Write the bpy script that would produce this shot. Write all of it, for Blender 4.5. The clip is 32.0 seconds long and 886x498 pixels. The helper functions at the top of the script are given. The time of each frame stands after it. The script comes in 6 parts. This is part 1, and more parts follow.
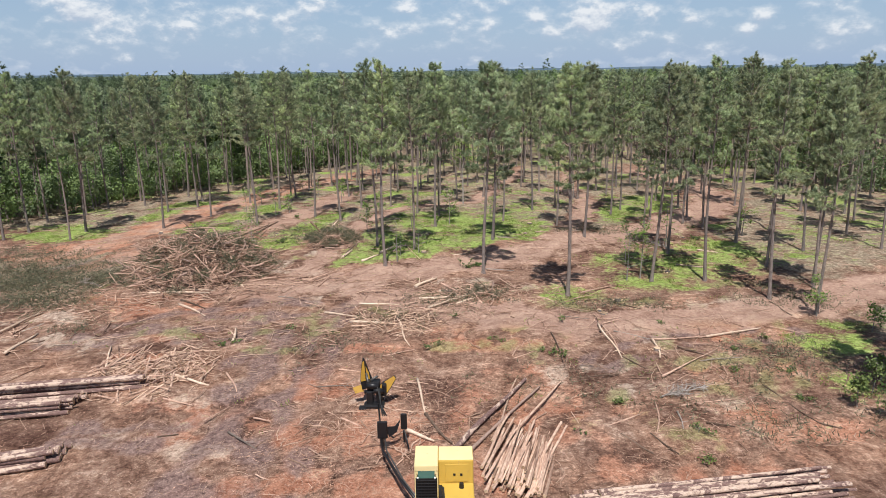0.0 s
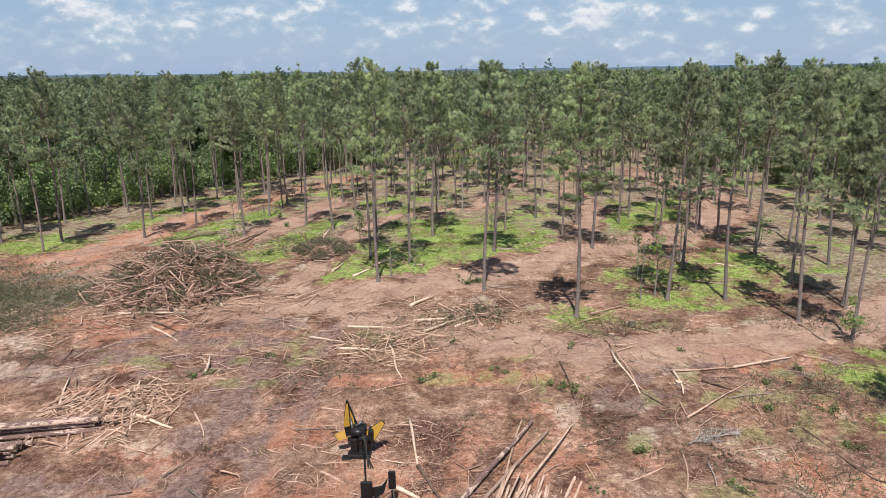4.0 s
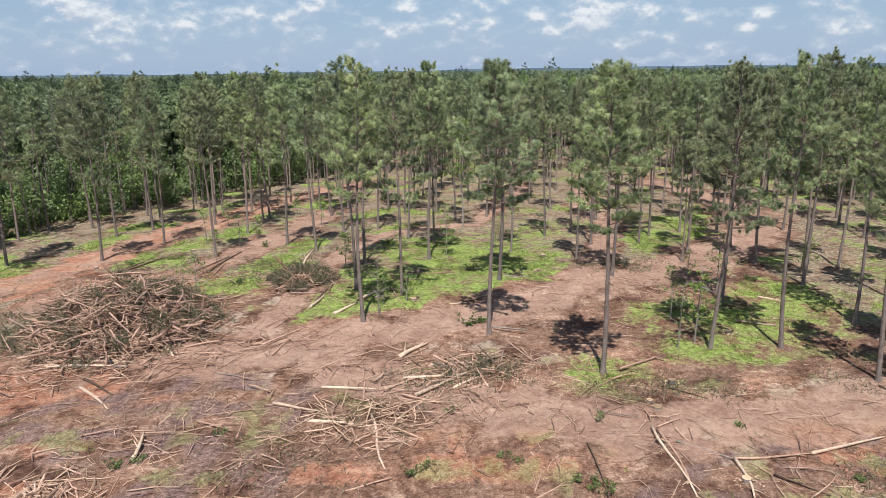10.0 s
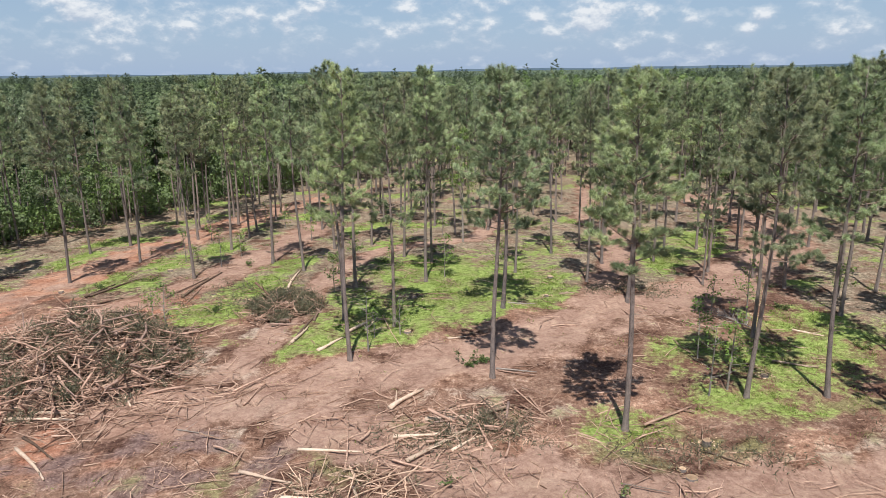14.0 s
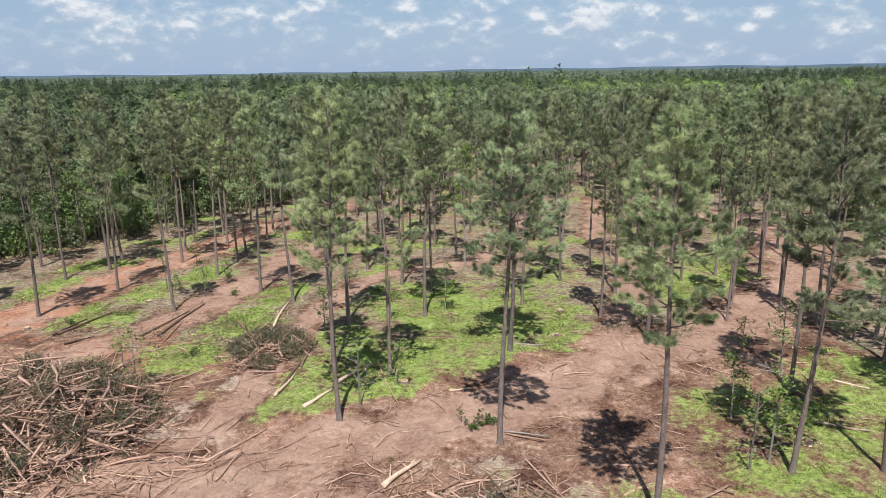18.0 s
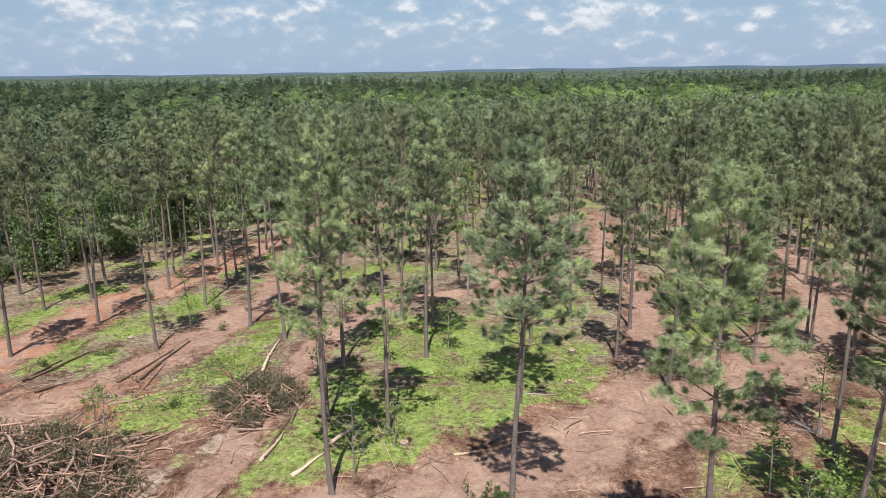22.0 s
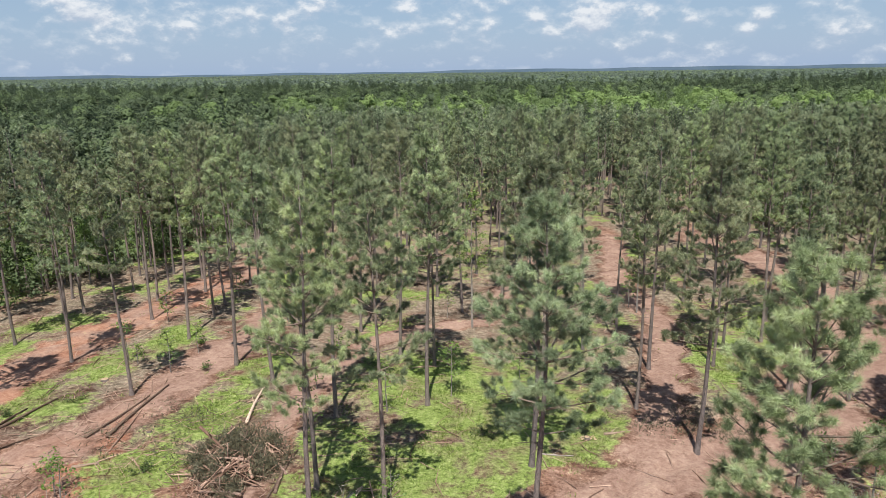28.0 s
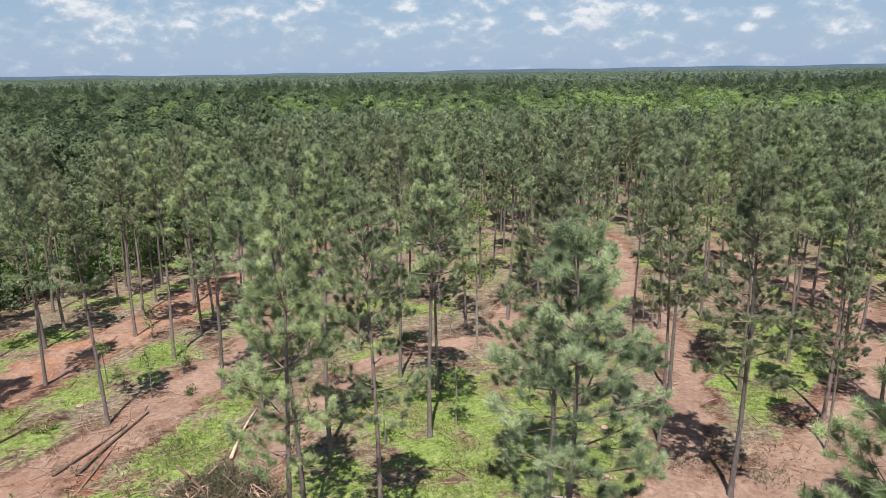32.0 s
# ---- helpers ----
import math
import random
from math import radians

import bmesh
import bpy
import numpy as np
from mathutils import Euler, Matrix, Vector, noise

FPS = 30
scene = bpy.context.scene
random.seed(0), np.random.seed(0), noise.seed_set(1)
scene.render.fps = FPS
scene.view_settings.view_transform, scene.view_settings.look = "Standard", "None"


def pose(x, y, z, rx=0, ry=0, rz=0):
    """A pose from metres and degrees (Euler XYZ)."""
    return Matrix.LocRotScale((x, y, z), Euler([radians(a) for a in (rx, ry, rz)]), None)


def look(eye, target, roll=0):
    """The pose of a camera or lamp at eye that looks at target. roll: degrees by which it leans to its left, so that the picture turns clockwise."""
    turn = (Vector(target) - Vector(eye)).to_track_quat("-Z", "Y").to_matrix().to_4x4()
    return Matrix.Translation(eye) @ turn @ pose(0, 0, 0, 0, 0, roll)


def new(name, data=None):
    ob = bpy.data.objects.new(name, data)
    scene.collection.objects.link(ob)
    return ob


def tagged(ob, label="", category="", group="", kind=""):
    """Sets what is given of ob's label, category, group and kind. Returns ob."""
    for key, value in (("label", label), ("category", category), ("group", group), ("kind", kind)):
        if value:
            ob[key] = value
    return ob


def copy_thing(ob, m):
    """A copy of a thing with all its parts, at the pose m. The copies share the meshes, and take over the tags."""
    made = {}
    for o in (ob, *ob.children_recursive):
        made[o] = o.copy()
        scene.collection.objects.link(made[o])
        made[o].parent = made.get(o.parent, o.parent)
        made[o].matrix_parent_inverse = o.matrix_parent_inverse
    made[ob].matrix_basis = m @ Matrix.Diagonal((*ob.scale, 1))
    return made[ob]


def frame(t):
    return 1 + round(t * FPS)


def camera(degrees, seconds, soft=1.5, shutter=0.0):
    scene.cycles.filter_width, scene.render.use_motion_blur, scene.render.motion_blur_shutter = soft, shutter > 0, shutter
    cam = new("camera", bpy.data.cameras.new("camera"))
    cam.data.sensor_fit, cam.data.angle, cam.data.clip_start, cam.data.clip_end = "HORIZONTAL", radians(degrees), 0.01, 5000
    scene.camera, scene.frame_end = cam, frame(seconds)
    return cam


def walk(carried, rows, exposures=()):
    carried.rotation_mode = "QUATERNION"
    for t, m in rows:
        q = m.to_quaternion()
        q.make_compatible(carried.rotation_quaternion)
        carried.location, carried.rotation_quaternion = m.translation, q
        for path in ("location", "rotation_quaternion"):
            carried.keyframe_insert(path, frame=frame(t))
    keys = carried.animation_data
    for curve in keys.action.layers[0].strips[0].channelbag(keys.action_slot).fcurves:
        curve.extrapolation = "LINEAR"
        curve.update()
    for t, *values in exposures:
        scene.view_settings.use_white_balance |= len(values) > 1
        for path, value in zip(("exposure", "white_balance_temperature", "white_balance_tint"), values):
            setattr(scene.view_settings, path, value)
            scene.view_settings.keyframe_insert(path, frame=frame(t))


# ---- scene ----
# camera: a drone that glides forward over a log landing and climbs slowly
cam = camera(65.61, 32.0, soft=0.72)
ROWS = [
    (0.0, -0.004, -0.000, 17.999, 0.002, -14.719, 0.818),
    (0.5, 0.020, 0.579, 17.989, 0.002, -14.720, 0.818),
    (1.0, 0.046, 1.166, 17.983, 0.002, -14.720, 0.818),
    (1.5, 0.075, 1.766, 17.978, 0.002, -14.721, 0.818),
    (2.0, 0.105, 2.392, 17.976, 0.002, -14.721, 0.818),
    (2.5, 0.138, 3.037, 17.975, 0.002, -14.721, 0.819),
    (3.0, 0.170, 3.694, 17.979, 0.002, -14.722, 0.820),
    (3.5, 0.196, 4.358, 17.988, 0.002, -14.722, 0.820),
    (5.5, 0.274, 7.113, 17.979, 0.001, -14.724, 0.825),
    (6.0, 0.299, 7.933, 17.963, 0.000, -14.724, 0.826),
    (6.5, 0.328, 8.773, 17.950, 0.000, -14.725, 0.828),
    (7.0, 0.353, 9.630, 17.939, -0.000, -14.725, 0.829),
    (7.5, 0.374, 10.490, 17.932, -0.001, -14.726, 0.831),
    (8.0, 0.389, 11.353, 17.932, -0.001, -14.726, 0.833),
    (8.5, 0.403, 12.210, 17.938, -0.001, -14.726, 0.835),
    (9.0, 0.416, 13.048, 17.952, -0.000, -14.727, 0.837),
    (9.5, 0.431, 13.880, 17.973, 0.000, -14.727, 0.838),
    (10.0, 0.449, 14.706, 18.001, 0.001, -14.728, 0.839),
    (10.5, 0.471, 15.513, 18.035, 0.003, -14.728, 0.840),
    (11.0, 0.497, 16.302, 18.078, 0.004, -14.728, 0.841),
    (11.5, 0.525, 17.080, 18.131, 0.006, -14.729, 0.842),
    (12.0, 0.553, 17.853, 18.189, 0.008, -14.729, 0.843),
    (12.5, 0.581, 18.606, 18.247, 0.011, -14.729, 0.843),
    (13.0, 0.607, 19.338, 18.305, 0.013, -14.729, 0.843),
    (13.5, 0.632, 20.055, 18.365, 0.016, -14.729, 0.843),
    (14.0, 0.652, 20.770, 18.430, 0.019, -14.728, 0.844),
    (14.5, 0.664, 21.487, 18.506, 0.022, -14.728, 0.844),
    (16.5, 0.675, 24.286, 19.188, 0.033, -14.727, 0.844),
    (17.0, 0.669, 24.965, 19.351, 0.036, -14.727, 0.844),
    (17.5, 0.651, 25.639, 19.521, 0.038, -14.727, 0.844),
    (18.0, 0.627, 26.309, 19.696, 0.039, -14.727, 0.844),
    (18.5, 0.600, 26.979, 19.872, 0.040, -14.727, 0.844),
    (19.0, 0.573, 27.640, 20.047, 0.040, -14.728, 0.845),
    (19.5, 0.547, 28.299, 20.222, 0.039, -14.729, 0.845),
    (20.0, 0.521, 28.930, 20.408, 0.038, -14.730, 0.845),
    (20.5, 0.495, 29.518, 20.615, 0.037, -14.731, 0.845),
    (21.0, 0.469, 30.071, 20.843, 0.035, -14.732, 0.846),
    (21.5, 0.444, 30.580, 21.086, 0.033, -14.733, 0.846),
    (22.0, 0.426, 31.053, 21.341, 0.030, -14.734, 0.846),
    (22.5, 0.417, 31.523, 21.606, 0.028, -14.735, 0.847),
    (23.0, 0.414, 31.987, 21.878, 0.026, -14.736, 0.848),
    (23.5, 0.415, 32.438, 22.142, 0.023, -14.736, 0.849),
    (24.0, 0.413, 32.875, 22.373, 0.021, -14.736, 0.850),
    (24.5, 0.406, 33.297, 22.550, 0.019, -14.735, 0.851),
    (25.0, 0.391, 33.708, 22.657, 0.017, -14.735, 0.853),
    (25.5, 0.367, 34.124, 22.695, 0.015, -14.734, 0.854),
    (27.5, 0.260, 35.904, 22.679, 0.008, -14.731, 0.859),
    (28.0, 0.241, 36.403, 22.670, 0.006, -14.730, 0.861),
    (28.5, 0.241, 36.909, 22.660, 0.005, -14.730, 0.862),
    (29.0, 0.246, 37.426, 22.651, 0.003, -14.729, 0.863),
    (29.5, 0.242, 37.943, 22.644, 0.002, -14.728, 0.864),
    (30.0, 0.221, 38.458, 22.637, 0.001, -14.728, 0.865),
    (30.5, 0.179, 38.989, 22.632, -0.001, -14.728, 0.866),
    (31.0, 0.117, 39.549, 22.634, -0.002, -14.727, 0.867),
    (31.5, 0.047, 40.130, 22.647, -0.003, -14.727, 0.868),
    (32.0, -0.022, 40.720, 22.671, -0.004, -14.727, 0.868),
]
walk(cam, [(t, pose(x, y, z, 90 + pitch, roll, yaw)) for t, x, y, z, yaw, pitch, roll in ROWS], [(0.0, 0.45)])

# ---- world, sun ----
SUN_AZ, SUN_EL = 183.0, 62.0        # degrees; azimuth counted clockwise from +y
world = bpy.data.worlds.new("sky")
scene.world = world
world.use_nodes = True


# low cumulus ahead: azimuth, elevation, half width in degrees, weight
CLOUDS = [(-26.6, 4.58, 1.79, 1), (-24.4, 2.85, 2.36, 0.8), (-22.4, 3.65, 1.65, 0.5), (-19.3, 3.32, 1.27, 1), (-15.4, 4.11, 2.36, 0.7), (-11.2, 4.36, 1.51, 0.9), (-10.8, 3.20, 1.41, 0.5), (-5.7, 3.50, 0.75, 0.8), (-3.0, 4.49, 1.04, 1), (-2.6, 3.34, 1.18, 0.8), (-3.8, 2.50, 0.66, 0.9), (0.3, 3.43, 0.85, 0.8), (2.5, 4.53, 1.65, 0.9), (3.4, 3.25, 1.65, 1), (6.8, 3.61, 1.18, 0.8), (8.1, 2.73, 1.13, 1), (11.8, 3.48, 2.83, 1), (9.6, 3.33, 1.18, 0.8), (14.7, 3.60, 1.41, 0.7), (18.2, 3.68, 1.04, 0.6), (23.8, 3.58, 0.94, 0.9), (23.0, 2.64, 0.66, 0.7), (25.1, 2.56, 0.47, 0.6), (29.3, 2.47, 1.88, 0.35)]


def build_world():
    nt = world.node_tree
    nt.nodes.clear()
    N, Lk = nt.nodes.new, nt.links.new
    out, bg = N("ShaderNodeOutputWorld"), N("ShaderNodeBackground")
    sky = N("ShaderNodeTexSky")
    sky.sky_type = "NISHITA"
    sky.sun_disc = False
    sky.sun_elevation, sky.sun_rotation = radians(SUN_EL), radians(SUN_AZ)
    sky.altitude, sky.air_density, sky.dust_density, sky.ozone_density = 200, 1.0, 0.0, 3.0
    co = N("ShaderNodeTexCoord")
    mp = N("ShaderNodeMapping")
    mp.inputs["Scale"].default_value = (1.0, 1.0, 1.7)
    mp.inputs["Location"].default_value = (0.37, 0.0, 0.11)
    Lk(co.outputs["Generated"], mp.inputs["Vector"])
    big = N("ShaderNodeTexNoise")
    big.inputs["Scale"].default_value, big.inputs["Detail"].default_value, big.inputs["Roughness"].default_value = 8.0, 2.0, 0.5
    fine = N("ShaderNodeTexNoise")
    fine.inputs["Scale"].default_value, fine.inputs["Detail"].default_value, fine.inputs["Roughness"].default_value = 27.0, 7.0, 0.57
    for n in (big, fine):
        Lk(mp.outputs["Vector"], n.inputs["Vector"])
    mul = N("ShaderNodeMath")
    mul.operation = "MULTIPLY_ADD"
    mul.inputs[1].default_value, mul.inputs[2].default_value = 0.22, 0.055
    Lk(big.outputs["Fac"], mul.inputs[0])
    add = N("ShaderNodeMath")
    add.operation = "MULTIPLY_ADD"
    add.inputs[1].default_value = 1.15
    Lk(fine.outputs["Fac"], add.inputs[0])
    Lk(mul.outputs[0], add.inputs[2])
    # clouds thin out towards the horizon
    sep = N("ShaderNodeSeparateXYZ")
    Lk(co.outputs["Generated"], sep.inputs[0])
    low = N("ShaderNodeMapRange")
    low.inputs["From Min"].default_value, low.inputs["From Max"].default_value = 0.03, 0.14
    low.inputs["To Min"].default_value, low.inputs["To Max"].default_value = -0.07, -0.01
    Lk(sep.outputs["Z"], low.inputs["Value"])
    add2 = N("ShaderNodeMath")
    Lk(add.outputs[0], add2.inputs[0])
    Lk(low.outputs[0], add2.inputs[1])
    flat = N("ShaderNodeVectorMath")
    flat.operation = "MULTIPLY"
    flat.inputs[1].default_value = (1.0, 1.0, 1.9)
    Lk(co.outputs["Generated"], flat.inputs[0])
    def puffs(rise):
        """The densest of the low clouds, seen at places that much higher."""
        best = None
        for az, el, half, weight in CLOUDS:
            a, e = radians(az), radians(el)
            dist = N("ShaderNodeVectorMath")
            dist.operation = "DISTANCE"
            dist.inputs[1].default_value = (math.sin(a) * math.cos(e), math.cos(a) * math.cos(e), 1.9 * math.sin(e) - rise)
            Lk(flat.outputs[0], dist.inputs[0])
            puff = N("ShaderNodeMapRange")
            puff.interpolation_type = "SMOOTHSTEP"
            puff.inputs["From Min"].default_value, puff.inputs["From Max"].default_value = 0.0, 2.3 * radians(half)
            puff.inputs["To Min"].default_value, puff.inputs["To Max"].default_value = 0.05 + 0.17 * weight, 0.0
            Lk(dist.outputs["Value"], puff.inputs["Value"])
            if best is None:
                best = puff.outputs[0]
                continue
            top = N("ShaderNodeMath")
            top.operation = "MAXIMUM"
            Lk(best, top.inputs[0])
            Lk(puff.outputs[0], top.inputs[1])
            best = top.outputs[0]
        return best
    best, upper = puffs(0.0), puffs(0.016)
    add3 = N("ShaderNodeMath")
    Lk(add2.outputs[0], add3.inputs[0])
    Lk(best, add3.inputs[1])
    add2 = add3
    ramp = N("ShaderNodeValToRGB")
    ramp.color_ramp.elements[0].position, ramp.color_ramp.elements[0].color = 0.68, (0, 0, 0, 1)
    veil = ramp.color_ramp.elements.new(0.84)
    veil.color = (0.26, 0.26, 0.26, 1)
    ramp.color_ramp.elements[2].position, ramp.color_ramp.elements[2].color = 0.99, (0.95, 0.95, 0.95, 1)
    Lk(add2.outputs[0], ramp.inputs["Fac"])
    shade = N("ShaderNodeValToRGB")
    shade.color_ramp.elements[0].position, shade.color_ramp.elements[0].color = 0.28, (5.6, 6.5, 7.9, 1)
    shade.color_ramp.elements[1].position, shade.color_ramp.elements[1].color = 0.78, (9.4, 9.8, 10.3, 1)
    # lit tops and grey bases: compare the density with that a little higher up
    mp2 = N("ShaderNodeMapping")
    mp2.inputs["Scale"].default_value = (1.0, 1.0, 1.7)
    mp2.inputs["Location"].default_value = (0.37, 0.0, 0.122)
    Lk(co.outputs["Generated"], mp2.inputs["Vector"])
    above = N("ShaderNodeTexNoise")
    above.inputs["Scale"].default_value, above.inputs["Detail"].default_value, above.inputs["Roughness"].default_value = 27.0, 7.0, 0.57
    Lk(mp2.outputs["Vector"], above.inputs["Vector"])
    rel = N("ShaderNodeMath")
    rel.operation = "SUBTRACT"
    Lk(fine.outputs["Fac"], rel.inputs[0])
    Lk(above.outputs["Fac"], rel.inputs[1])
    lean = N("ShaderNodeMath")
    lean.operation = "SUBTRACT"
    Lk(best, lean.inputs[0])
    Lk(upper, lean.inputs[1])
    lit0 = N("ShaderNodeMath")
    lit0.operation = "MULTIPLY_ADD"
    lit0.inputs[1].default_value, lit0.inputs[2].default_value = 3.2, 0.52
    Lk(lean.outputs[0], lit0.inputs[0])
    lit = N("ShaderNodeMath")
    lit.operation = "MULTIPLY_ADD"
    lit.inputs[1].default_value = 2.2
    Lk(rel.outputs[0], lit.inputs[0])
    Lk(lit0.outputs[0], lit.inputs[2])
    Lk(lit.outputs[0], shade.inputs["Fac"])
    mix = N("ShaderNodeMix")
    mix.data_type = "RGBA"
    Lk(ramp.outputs["Color"], mix.inputs[0])
    # pale haze low over the horizon
    haze = N("ShaderNodeMapRange")
    haze.inputs["From Min"].default_value, haze.inputs["From Max"].default_value = 0.0, 0.24
    haze.inputs["To Min"].default_value, haze.inputs["To Max"].default_value = 0.9, 0.0
    Lk(sep.outputs["Z"], haze.inputs["Value"])
    hz = N("ShaderNodeMix")
    hz.data_type = "RGBA"
    Lk(haze.outputs[0], hz.inputs[0])
    Lk(sky.outputs["Color"], hz.inputs[6])
    hz.inputs[7].default_value = (3.7, 5.15, 7.6, 1)
    Lk(hz.outputs[2], mix.inputs[6])
    Lk(shade.outputs["Color"], mix.inputs[7])
    Lk(mix.outputs[2], bg.inputs["Color"])
    bg.inputs["Strength"].default_value = 0.064
    Lk(bg.outputs[0], out.inputs["Surface"])


build_world()
sun_data = bpy.data.lights.new("sun", "SUN")
sun_data.energy, sun_data.angle, sun_data.color = 4.2, radians(0.55), (1.0, 0.968, 0.925)
sun = new("sun", sun_data)
_a, _e = radians(SUN_AZ), radians(SUN_EL)
sun_dir = Vector((math.sin(_a) * math.cos(_e), math.cos(_a) * math.cos(_e), math.sin(_e)))
sun.matrix_world = look(sun_dir * 300, (0, 0, 0))

# ---- materials ----


class Mat:
    """A node material with a principled shader and shorthands to add nodes."""

    def __init__(self, name, rough=0.8, metal=0.0, spec=0.3):
        self.m = bpy.data.materials.new(name)
        self.m.use_nodes = True
        self.nt = self.m.node_tree
        self.b = self.nt.nodes["Principled BSDF"]
        self.b.inputs["Roughness"].default_value = rough
        self.b.inputs["Metallic"].default_value = metal
        self.b.inputs["Specular IOR Level"].default_value = spec
        self.co = None

    def node(self, kind, **inputs):
        n = self.nt.nodes.new(kind)
        for k, v in inputs.items():
            n.inputs[k.replace("_", " ")].default_value = v
        return n

    def link(self, a, b):
        self.nt.links.new(a, b)

    def coords(self, scale=(1, 1, 1), kind="Object"):
        if self.co is None:
            self.co = self.nt.nodes.new("ShaderNodeTexCoord")
        mp = self.node("ShaderNodeMapping", Scale=scale)
        self.link(self.co.outputs[kind], mp.inputs["Vector"])
        return mp.outputs["Vector"]

    def noise(self, scale, detail=4, rough=0.55, vec=None, distort=0.0):
        n = self.node("ShaderNodeTexNoise", Scale=scale, Detail=detail, Roughness=rough, Distortion=distort)
        if vec is not None:
            self.link(vec, n.inputs["Vector"])
        return n.outputs["Fac"]

    def ramp(self, fac, *stops):
        r = self.nt.nodes.new("ShaderNodeValToRGB")
        cr = r.color_ramp
        while len(cr.elements) < len(stops):
            cr.elements.new(0.5)
        for e, (p, c) in zip(cr.elements, stops):
            e.position = p
            e.color = (*c, 1) if isinstance(c, tuple) else (c, c, c, 1)
        self.link(fac, r.inputs["Fac"])
        return r.outputs["Color"]

    def mix(self, fac, a, b, blend="MIX"):
        n = self.nt.nodes.new("ShaderNodeMix")
        n.data_type, n.blend_type = "RGBA", blend
        for key, v in (("Factor", fac), ("A", a), ("B", b)):
            s = [i for i in n.inputs if i.name == key and i.type == ("VALUE" if key == "Factor" else "RGBA")][0]
            if isinstance(v, (int, float)):
                s.default_value = v
            elif isinstance(v, tuple):
                s.default_value = (*v, 1)
            else:
                self.link(v, s)
        return [o for o in n.outputs if o.type == "RGBA"][0]

    def math(self, op, a, b=0.0, c=0.0):
        n = self.nt.nodes.new("ShaderNodeMath")
        n.operation = op
        for i, v in enumerate((a, b, c)):
            if isinstance(v, (int, float)):
                n.inputs[i].default_value = v
            else:
                self.link(v, n.inputs[i])
        return n.outputs[0]

    def color(self, c):
        if isinstance(c, tuple):
            self.b.inputs["Base Color"].default_value = (*c, 1)
        else:
            self.link(c, self.b.inputs["Base Color"])

    def bump(self, height, strength=0.5, distance=0.05):
        n = self.node("ShaderNodeBump", Strength=strength, Distance=distance)
        self.link(height, n.inputs["Height"])
        self.link(n.outputs["Normal"], self.b.inputs["Normal"])

    def island(self):
        return self.nt.nodes.new("ShaderNodeNewGeometry").outputs["Random Per Island"]

    def objrand(self):
        return self.nt.nodes.new("ShaderNodeObjectInfo").outputs["Random"]

    def leafy(self, amount, tint):
        """Lets light through thin leaves."""
        out = self.nt.nodes["Material Output"]
        tr = self.node("ShaderNodeBsdfTranslucent")
        self.link(tint, tr.inputs["Color"])
        mx = self.node("ShaderNodeMixShader", Fac=amount)
        self.link(self.b.outputs[0], mx.inputs[1])
        self.link(tr.outputs[0], mx.inputs[2])
        self.link(mx.outputs[0], out.inputs["Surface"])


def foliage(name, dark, mid, light, amount=0.35, rough=0.5, spec=0.35):
    k = Mat(name, rough=rough, spec=spec)
    c = k.ramp(k.island(), (0.0, dark), (0.5, mid), (1.0, light))
    o = k.ramp(k.objrand(), (0.0, (0.72, 0.78, 0.72)), (0.5, (1, 1, 1)), (1.0, (1.25, 1.16, 1.05)))
    c = k.mix(1.0, c, o, "MULTIPLY")
    k.color(c)
    k.leafy(amount, c)
    return k.m


def woods_foliage(name, stops, amount=0.3, rough=0.6, spec=0.25, per_tree=False):
    """Each tree of a joined wood keeps one tone, each clump varies a little."""
    k = Mat(name, rough=rough, spec=spec)
    at = k.nt.nodes.new("ShaderNodeAttribute")
    at.attribute_name = "tone"
    c = k.ramp(at.outputs["Fac"], *stops)
    v = k.ramp(k.island(), (0.0, 0.86), (1.0, 1.12))
    c = k.mix(1.0, c, v, "MULTIPLY")
    if per_tree:
        o = k.ramp(k.objrand(), (0.0, (0.80, 0.80, 0.80)), (0.35, (0.98, 0.92, 0.90)), (0.7, (0.98, 1.04, 1.0)), (1.0, (1.16, 1.18, 1.02)))
        c = k.mix(1.0, c, o, "MULTIPLY")
    k.color(c)
    k.leafy(amount, c)
    return k.m


M = {}
M["leaves"] = foliage("broad_leaves", (0.080, 0.140, 0.030), (0.150, 0.250, 0.050), (0.25, 0.36, 0.09), 0.25)
M["weeds"] = foliage("weed_leaves", (0.055, 0.085, 0.026), (0.105, 0.150, 0.042), (0.19, 0.235, 0.08), 0.25)
M["dead_needles"] = foliage("browning_needles", (0.085, 0.080, 0.052), (0.170, 0.155, 0.100), (0.29, 0.25, 0.16), 0.2)
M["needles"] = woods_foliage("pine_needles", ((0.0, (0.142, 0.178, 0.100)), (0.5, (0.305, 0.360, 0.200)), (1.0, (0.55, 0.61, 0.365))), 0.22, 0.40, 0.5, True)
M["woods_pine"] = woods_foliage("woods_pine", ((0.0, (0.090, 0.116, 0.068)), (0.5, (0.210, 0.258, 0.148)), (1.0, (0.40, 0.46, 0.28))), 0.2)
M["woods_broad"] = woods_foliage("woods_broad", ((0.0, (0.105, 0.140, 0.078)), (0.35, (0.160, 0.215, 0.098)), (0.7, (0.225, 0.315, 0.110)), (0.9, (0.285, 0.385, 0.125)), (1.0, (0.38, 0.415, 0.235))), 0.32)
# far woods: paler, bluer leaf colours with aerial haze mixed in
M["woods_mixed_hazed"] = woods_foliage("woods_mixed_hazed", ((0.0, (0.110, 0.142, 0.112)), (0.45, (0.145, 0.190, 0.128)), (0.75, (0.180, 0.238, 0.128)), (1.0, (0.235, 0.295, 0.160))), 0.28)


